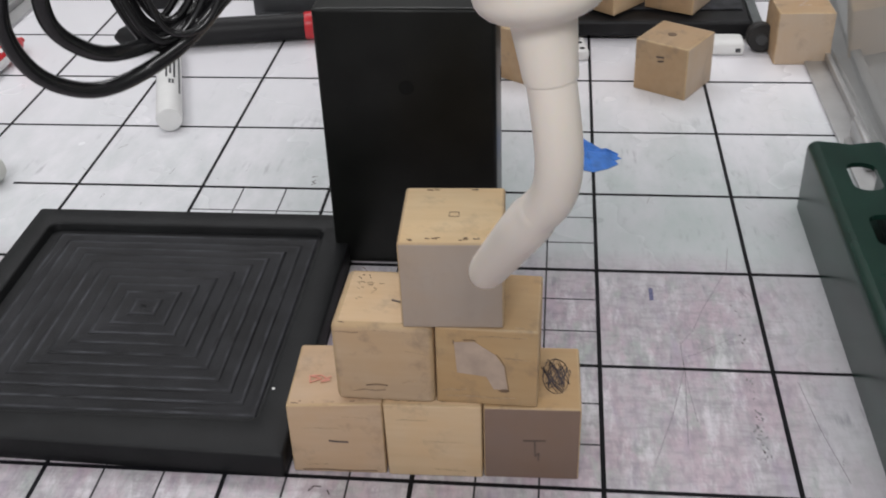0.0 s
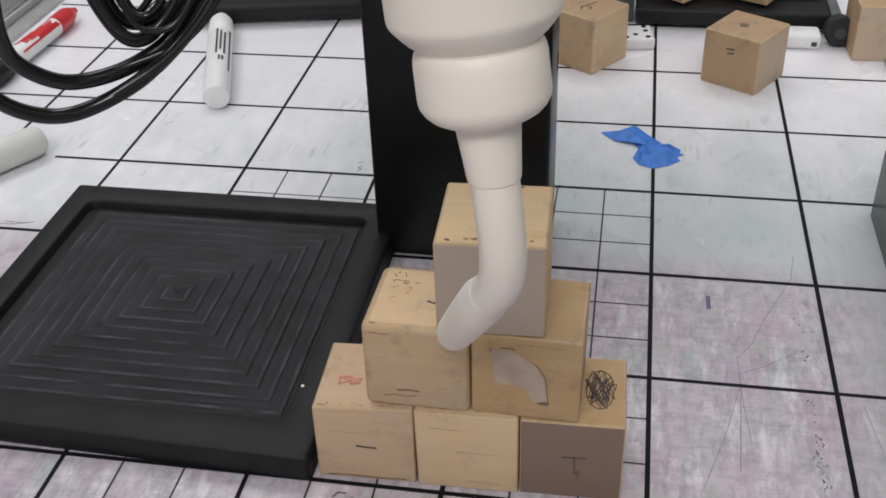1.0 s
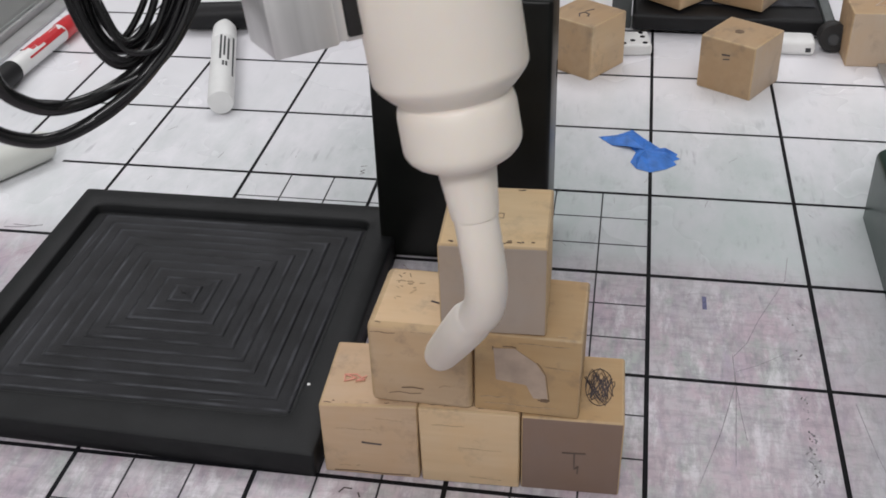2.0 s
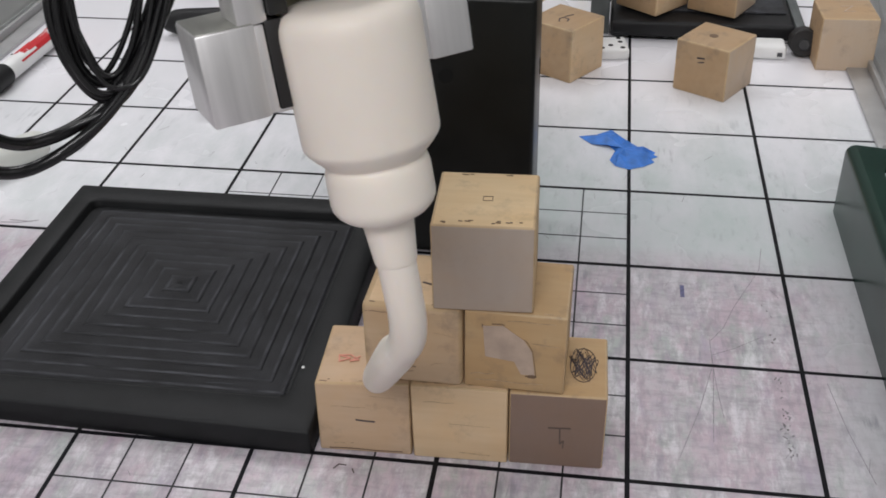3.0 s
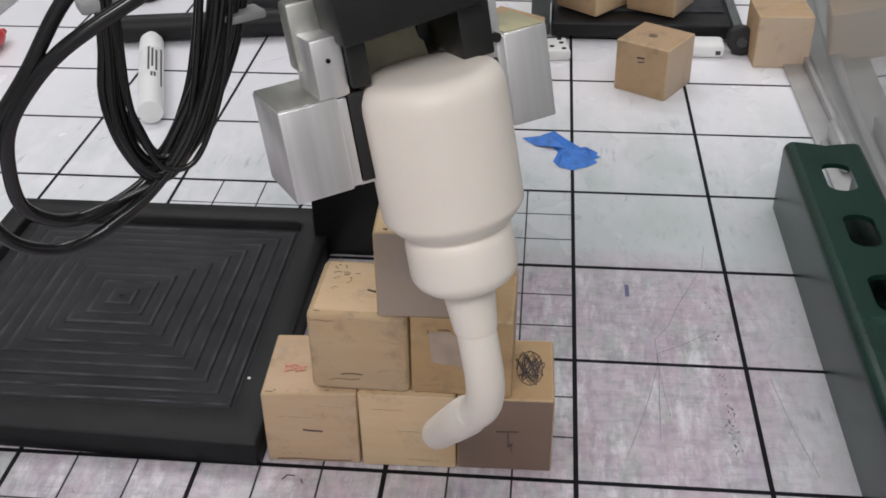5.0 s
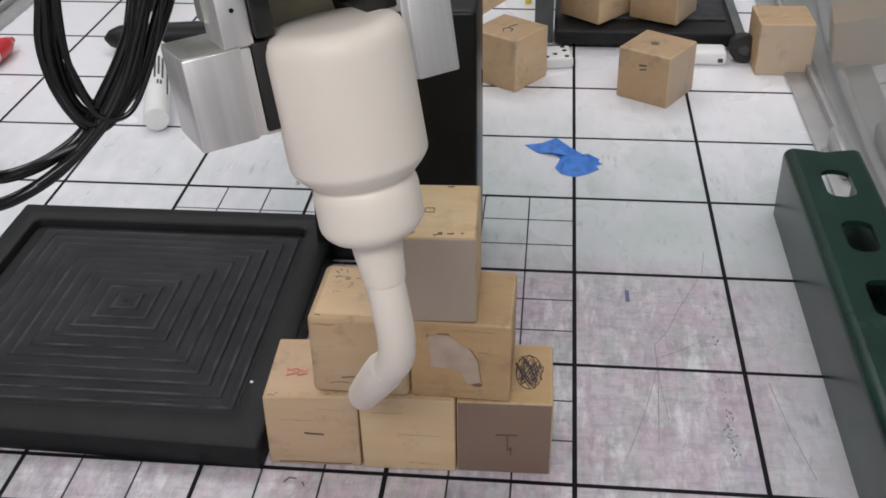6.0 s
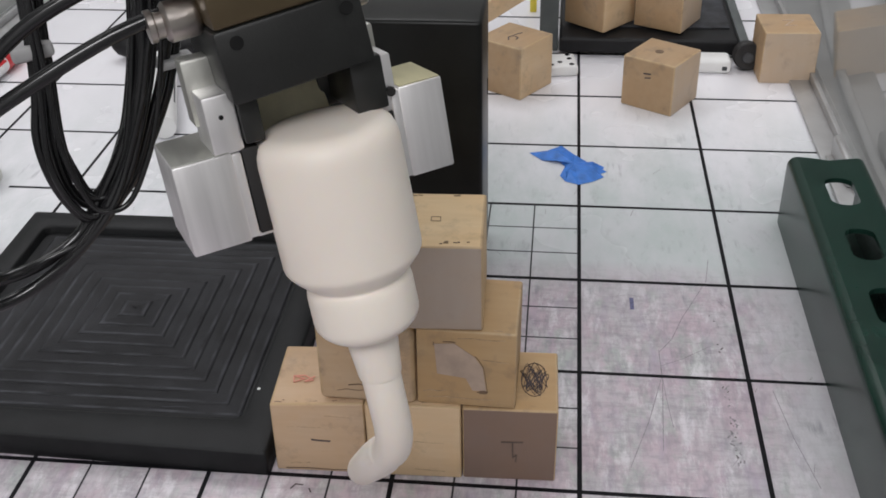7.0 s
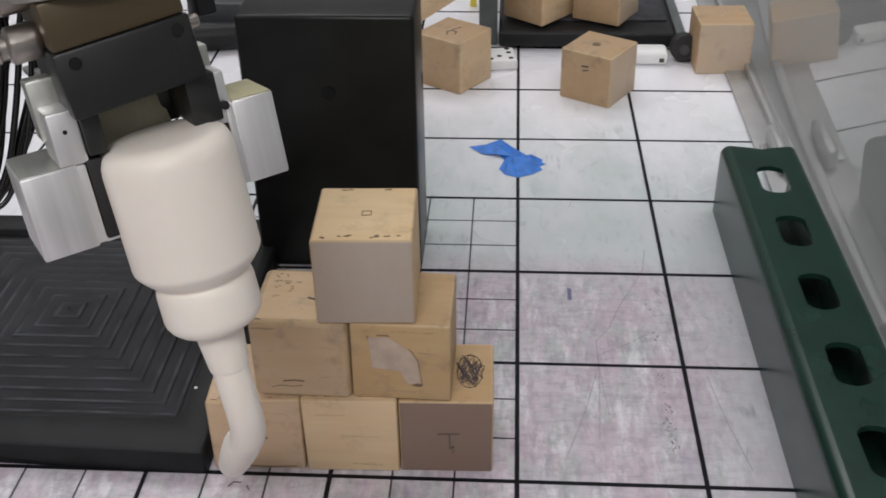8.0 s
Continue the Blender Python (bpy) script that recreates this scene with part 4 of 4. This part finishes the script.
def gripper():
    ob = thing("gripper", "two-jaw pneumatic gripper, black housing and aluminium fingers", "gripper")
    yaw = GRIP

    def piece(name, bm, mat, label="", parent=None, smooth=True):
        p = part(name, bm, mat, parent or ob, label, smooth)
        if parent is None:
            p.matrix_basis = yaw
        return p

    def mm(*v):
        return [c / 1000 for c in v]

    def upper(name, bm, mat, label=""):
        """A piece of the body, which leans a little against the fingers."""
        bm.transform(lean)
        return piece(name, bm, mat, label)

    # body: dark front housing with the bronze block above
    lean = Matrix.Translation((-0.0045, 0, 0.084)) @ Matrix.Rotation(radians(-4), 4, "Y") @ Matrix.Translation((0, 0, -0.085))
    upper("housing", box(*mm(-18.7, 18.2, -16, 20, 75.5, 93.5), 0.001), M_GRIP, "black anodised housing")
    upper("cylinder_block", box(*mm(-18.0, 17.6, -15.5, 18, 93.6, 106.5), 0.0010), M_BRONZE, "bronze anodised cylinder block")
    flange = upper("flange", lathe([(0.0215, 0.1066), (0.0232, 0.1072), (0.0238, 0.1085), (0.0238, 0.124), (0.0225, 0.126), (0.017, 0.128), (0.017, 0.30)], None, 56), M_ALU_CUT, "grey metal robot wrist flange")
    for x in (-13.8, 14.0):
        upper("screw", lathe([(0.0002, -0.0003), (0.0015, -0.0003), (0.0017, 0.0003), (0.0002, 0.0003)], Matrix.Translation((x / 1000, -0.0161, 0.0900)) @ Matrix.Rotation(radians(90), 4, "X"), 16), M_HOLE, "recessed screw")
    for s in (-1, 1):
        x0, x1 = (-21.0, -15.8) if s < 0 else (8.2, 17.0)
        piece("jaw", box(*mm(x0, x1, -11 if s < 0 else -12, 10, 62, 76), 0.0008), M_GRIP, "black jaw")
    pad = box(*mm(-16.5, 7.0, 0, 2.9, -27.0, 0.8), 0.0010)
    pad.transform(pose(0, 0.0176, 0.0758, -32, 0, 0))
    piece("buffer_pad", pad, M_PAD, "yellowed buffer pad sloping between the jaws")
    piece("jaw_plate", box(*mm(5.6, 18.0, 10.5, 17.4, 60, 75.4), 0.0006), M_GRIP, "black guide plate behind the jaw")
    # fingers
    left = piece("finger", box(*mm(-40.1, -24.8, -9.8, 15.5, 36.9, 60.9), 0.0007), M_ALU, "left milled aluminium finger")
    part("finger_web", box(*mm(-26.2, -22.6, -9.5, 8.5, 37.5, 60.3), 0.0005), M_ALU, left)
    part("finger_neck", box(*mm(-29.0, -21.2, -9.3, 8, 60.5, 75.5), 0.0006), M_ALU, left)
    part("shoulder", box(*mm(-30.2, -21.4, 1.5, 9, 66, 83.0), 0.0008), M_ALU_CUT, left)
    part("pad", box(*mm(-22.4, -17.9, -9.6, 7, 38.0, 61.0), 0.0005), M_RUBBER, left, "black rubber grip pad")
    part("end_face", box(*mm(-39.7, -25.4, -9.4, 15.1, 60.85, 61.1), 0.0001), M_ALU_CUT, left, "sawn end face")
    part("bolt_hole", lathe([(0.0002, 0), (0.0006, 0), (0.0006, 0.0003), (0.0002, 0.0003)], Matrix.Translation((-0.0252, -0.0093, 0.0700)) @ Matrix.Rotation(radians(90), 4, "X"), 12), M_HOLE, left, "small dark bolt hole")
    part("pad_edge", box(*mm(-23.0, -18.5, -8.4, -7.0, 36.9, 38.4), 0.0004), M_ALU, left)
    right = piece("finger", box(*mm(20.4, 32.7, -10.3, 10, 41.1, 65.9), 0.0007), M_ALU, "right milled aluminium finger")
    part("finger_web", box(*mm(18.3, 20.8, -10.0, 8.5, 41.4, 65.4), 0.0005), M_ALU, right)
    part("finger_neck", box(*mm(14.6, 20.2, -9.3, 8, 60, 75.0), 0.0006), M_ALU, right)
    part("shoulder", box(*mm(15.4, 20.6, 1.5, 9, 68, 81.0), 0.0008), M_ALU_CUT, right)
    part("pad", box(*mm(17.6, 18.6, -9.6, 7, 42, 60.0), 0.0003), M_RUBBER, right, "black rubber grip pad")
    part("bolt", lathe([(0.0002, 0), (0.0013, 0), (0.0013, 0.0012), (0.0002, 0.0012)], Matrix.Translation((0.0182, -0.0100, 0.0655)) @ Matrix.Rotation(radians(90), 4, "X"), 8), M_RUBBER, right, "black bolt head")
    part("end_face", box(*mm(20.8, 32.3, -9.8, 9.6, 65.85, 66.15), 0.0001), M_ALU_OLIVE, right, "yellowish end face")
    part("bolt", lathe([(0.0002, 0), (0.0012, 0), (0.0012, 0.002), (0.0002, 0.002)], Matrix.Translation((0.0172, -0.0100, 0.0430)) @ Matrix.Rotation(radians(90), 4, "X"), 8), M_RUBBER, right)
    upper("side_pin", lathe([(0.0005, 0), (0.0020, 0.0002), (0.0020, 0.0030), (0.0016, 0.0036), (0.0005, 0.0036)], Matrix.Translation((0.0185, -0.008, 0.0895)) @ Matrix.Rotation(radians(90), 4, "Y"), 20), M_NICKEL, "nickel side pin")
    piece("sensor", box(*mm(19.0, 24.5, -4, 6, 89.5, 112), 0.0008), M_BLACK, "small black sensor block")
    # push-in fittings
    for z in (93.5, 106.0):
        m = Matrix.Translation((-0.0205, -0.002, z / 1000 + 0.0006)) @ Matrix.Rotation(radians(-92), 4, "Y")
        f = piece("hose_fitting", lathe([(0.0030, 0), (0.0030, 0.0022), (0.0036, 0.0023), (0.0048, 0.0035), (0.0050, 0.0045), (0.0050, 0.0105), (0.0044, 0.0112), (0.0034, 0.0116), (0.0034, 0.0134), (0.0040, 0.0138), (0.0040, 0.0152), (0.0022, 0.0154)], m, 28), M_NICKEL, "nickel push-in hose fitting")
    piece("bracket", box(*mm(-21.5, -18.6, -4, 4, 70, 90), 0.0012), M_DARK, "side bracket")
    return ob


def hose_set(name, label):
    ob = thing(name, label, "hoses")
    yaw = GRIP

    def hose(kind, pts, r):
        p = part(kind, tube([[c / 1000 for c in v] for v in pts], r / 1000, 14, 8), M_HOSE, ob)
        p.matrix_basis = yaw
        return p

    return ob, hose, yaw


def supply_hoses():
    ob, hose, yaw = hose_set("supply_hoses", "two black pneumatic hoses looping from the gripper's fittings")
    hose("hose", [(-31, -2, 94), (-45, -1, 91), (-62, 1, 85), (-78, 4, 78), (-88, 8, 70), (-95, 12, 61), (-98, 18, 49.5), (-98, 24, 38.8), (-93, 30, 31.5), (-86, 36, 27.4), (-75, 40, 27.4), (-64, 42, 31.5), (-57, 42, 38.8), (-47, 42, 51.1), (-40, 42, 63.4), (-34, 42, 80), (-29, 42, 110), (-27, 42, 200)], 1.85)
    hose("hose", [(-31, -2, 106), (-46, 0, 103), (-62, 3, 97), (-75, 5, 88), (-87, 8, 74), (-98, 14, 61.8), (-104, 20, 52), (-107, 25, 39.7), (-104, 30, 29), (-97, 34, 22.4), (-88, 37, 20), (-75, 38, 23.3), (-64, 38, 29.8), (-55, 38, 38), (-45, 38, 51.1), (-39, 38, 64.3), (-33, 38, 82), (-29, 38, 110), (-27, 38, 200)], 1.85)
    hose("thin_hose", [(-23, 38, 200), (-25, 38, 105), (-31, 38, 78), (-40, 37, 57.7), (-49, 36, 42.9), (-60, 37, 32.3), (-74, 39, 28.2), (-86, 36, 27.4), (-93, 30, 31.5), (-97, 25, 38)], 1.0)
    hose("thin_hose", [(-25, 36, 200), (-27, 36, 105), (-34, 36, 75), (-44, 36, 53.6), (-53, 35, 39.7), (-64, 36, 29.8), (-75, 37, 24.1), (-88, 37, 20), (-97, 34, 22.4), (-103, 30.5, 28.2)], 1.0)
    return ob


def hose_bundle():
    ob, hose, yaw = hose_set("hose_bundle", "bundle of thick black hoses held by grey cable ties")
    hose("thick_hose", [(-66, 40, 200), (-66, 40, 130), (-69.5, 40, 90), (-72.9, 40, 67), (-76.4, 40, 54), (-76.4, 40, 43), (-74.1, 40, 34), (-70.6, 40, 28), (-66, 40, 27), (-60.2, 40, 31), (-53.3, 40, 38), (-46.3, 40, 50), (-39.4, 40, 63), (-32.5, 40, 82), (-27.9, 40, 110), (-25.5, 40, 200)], 1.5)
    hose("thick_hose", [(-62.5, 44, 200), (-62.5, 44, 130), (-67.2, 44, 86), (-70.6, 44, 63), (-72.9, 44, 50), (-72.9, 44, 39), (-70.6, 44, 32), (-66, 44, 30), (-57.9, 44, 33), (-51, 44, 39), (-41.7, 44, 52), (-36, 44, 63), (-29.1, 44, 82), (-24.4, 44, 110), (-22, 44, 200)], 1.5)
    hose("thin_hose", [(-31.3, 37, 200), (-33.6, 37, 105), (-40.6, 37, 75), (-49.8, 37, 50), (-55.6, 38, 38), (-62.5, 38, 30), (-69.5, 37, 29), (-74.1, 37, 37), (-75.3, 37, 50), (-70.6, 37, 75), (-64.8, 37, 130), (-63.7, 37, 200)], 1.0)
    hose("thin_hose", [(-36, 39, 200), (-37.1, 39, 105), (-45.2, 39, 74), (-53.3, 39, 49), (-59.1, 40, 37), (-64.8, 41, 32), (-69.5, 41, 36), (-70.6, 42, 50), (-67.2, 42, 75), (-60.2, 42, 130), (-59.1, 42, 200)], 1.0)
    hose("thin_hose", [(-28.8, 34.5, 198.8), (-30.4, 34.5, 118.8), (-36.8, 34.5, 78.8), (-44.8, 34.5, 52.8), (-52, 34.5, 38.8), (-59.2, 34.5, 30.3), (-66.7, 34.5, 30.8), (-69.9, 34.5, 38.8), (-71.5, 34.5, 52.8), (-69.1, 34.5, 76.8), (-65.9, 34.5, 128.8), (-64.3, 34.5, 198.8)], 0.8)
    hose("thin_hose", [(-26, 45, 200), (-27.6, 45, 120), (-34, 45, 80), (-42, 45, 54), (-49.2, 45, 40), (-56.4, 45, 31.5), (-66, 45, 32), (-69.2, 45, 40), (-70.8, 45, 54), (-68.4, 45, 78), (-65.2, 45, 130), (-63.6, 45, 200)], 0.8)
    hose("thin_hose", [(-34.8, 46.5, 201.2), (-36.4, 46.5, 121.2), (-42.8, 46.5, 81.2), (-50.8, 46.5, 55.2), (-58, 46.5, 41.2), (-65.2, 46.5, 32.7), (-68.2, 46.5, 33.2), (-71.4, 46.5, 41.2), (-73, 46.5, 55.2), (-70.6, 46.5, 79.2), (-67.4, 46.5, 131.2), (-65.8, 46.5, 201.2)], 0.9)
    t1 = part("cable_tie", box(-0.0410, -0.0300, 0.0345, 0.0470, 0.0640, 0.0662, 0.0008), M_TIE, ob, "grey cable tie")
    t1.matrix_basis = yaw
    t2 = part("cable_tie", box(-0.0765, -0.0655, 0.0365, 0.0475, 0.0745, 0.0785, 0.0012), M_TIE, ob, "pale cable clamp")
    t2.matrix_basis = yaw
    return ob


the_probe = probe()
the_gripper = gripper()
the_supply = supply_hoses()
the_bundle = hose_bundle()


def motions():
    rows = [(t, pose(x, y, z, rx, ry, rz)) for t, x, y, z, rx, ry, rz, spin in TOOL_ROWS]
    walk(the_probe, [(row[0], m @ pose(0, 0, 0, 0, 0, row[7])) for row, (t, m) in zip(TOOL_ROWS, rows)])
    walk(the_gripper, rows)
    yaw = GRIP.to_3x3().to_4x4()

    def shifted(by):
        """The tool's rows, each set off along the gripper's own x and z, in millimetres."""
        return [(t, m @ yaw @ pose(by[t][0] / 1000, 0, by[t][1] / 1000) @ yaw.inverted()) for t, m in rows]

    # the loops swing and sag against the gripper as it moves
    walk(the_supply, shifted({0.0: (2.1, -21.9), 0.2: (-1.3, -22.9), 0.5: (0.1, -8.3), 0.8: (-0.2, -5.3), 1.0: (4, -12.1), 1.5: (2.8, -7.5), 1.7: (0.7, -4), 2.8: (3.7, 4.8), 3.0: (2.5, 5.9), 3.5: (-1.5, 3.2), 4.0: (0.5, -0.1), 4.2: (-2, 1.6), 5.3: (-4, 7), 5.5: (-4, 5.5), 6.0: (0, 4), 6.3: (0, 4), 6.5: (0, 4.5), 7.0: (0, 2), 7.2: (0, 1), 7.5: (0, 0), 7.8: (0, 0), 8.0: (0, 0)}))
    walk(the_bundle, shifted({0.0: (-4.1, -23), 0.2: (-6.4, -20.1), 0.5: (-2, -5.4), 0.8: (2.8, -1.8), 1.0: (1.2, -5.7), 1.5: (6.2, -5.4), 1.7: (2, 1), 2.8: (7.3, 13), 3.0: (7.8, 13.1), 3.5: (0.8, 9), 4.0: (0.2, 4.2), 4.2: (-4.3, 5.6), 5.3: (2.3, 11.7), 5.5: (1.7, 9.1), 6.0: (9.2, 10.1), 6.3: (8.4, 14.3), 6.5: (8.2, 19.8), 7.0: (9.7, 10.4), 7.2: (11, 15.2), 7.5: (15.5, 14), 7.8: (16.5, 13), 8.0: (16.5, 13)}))


motions()
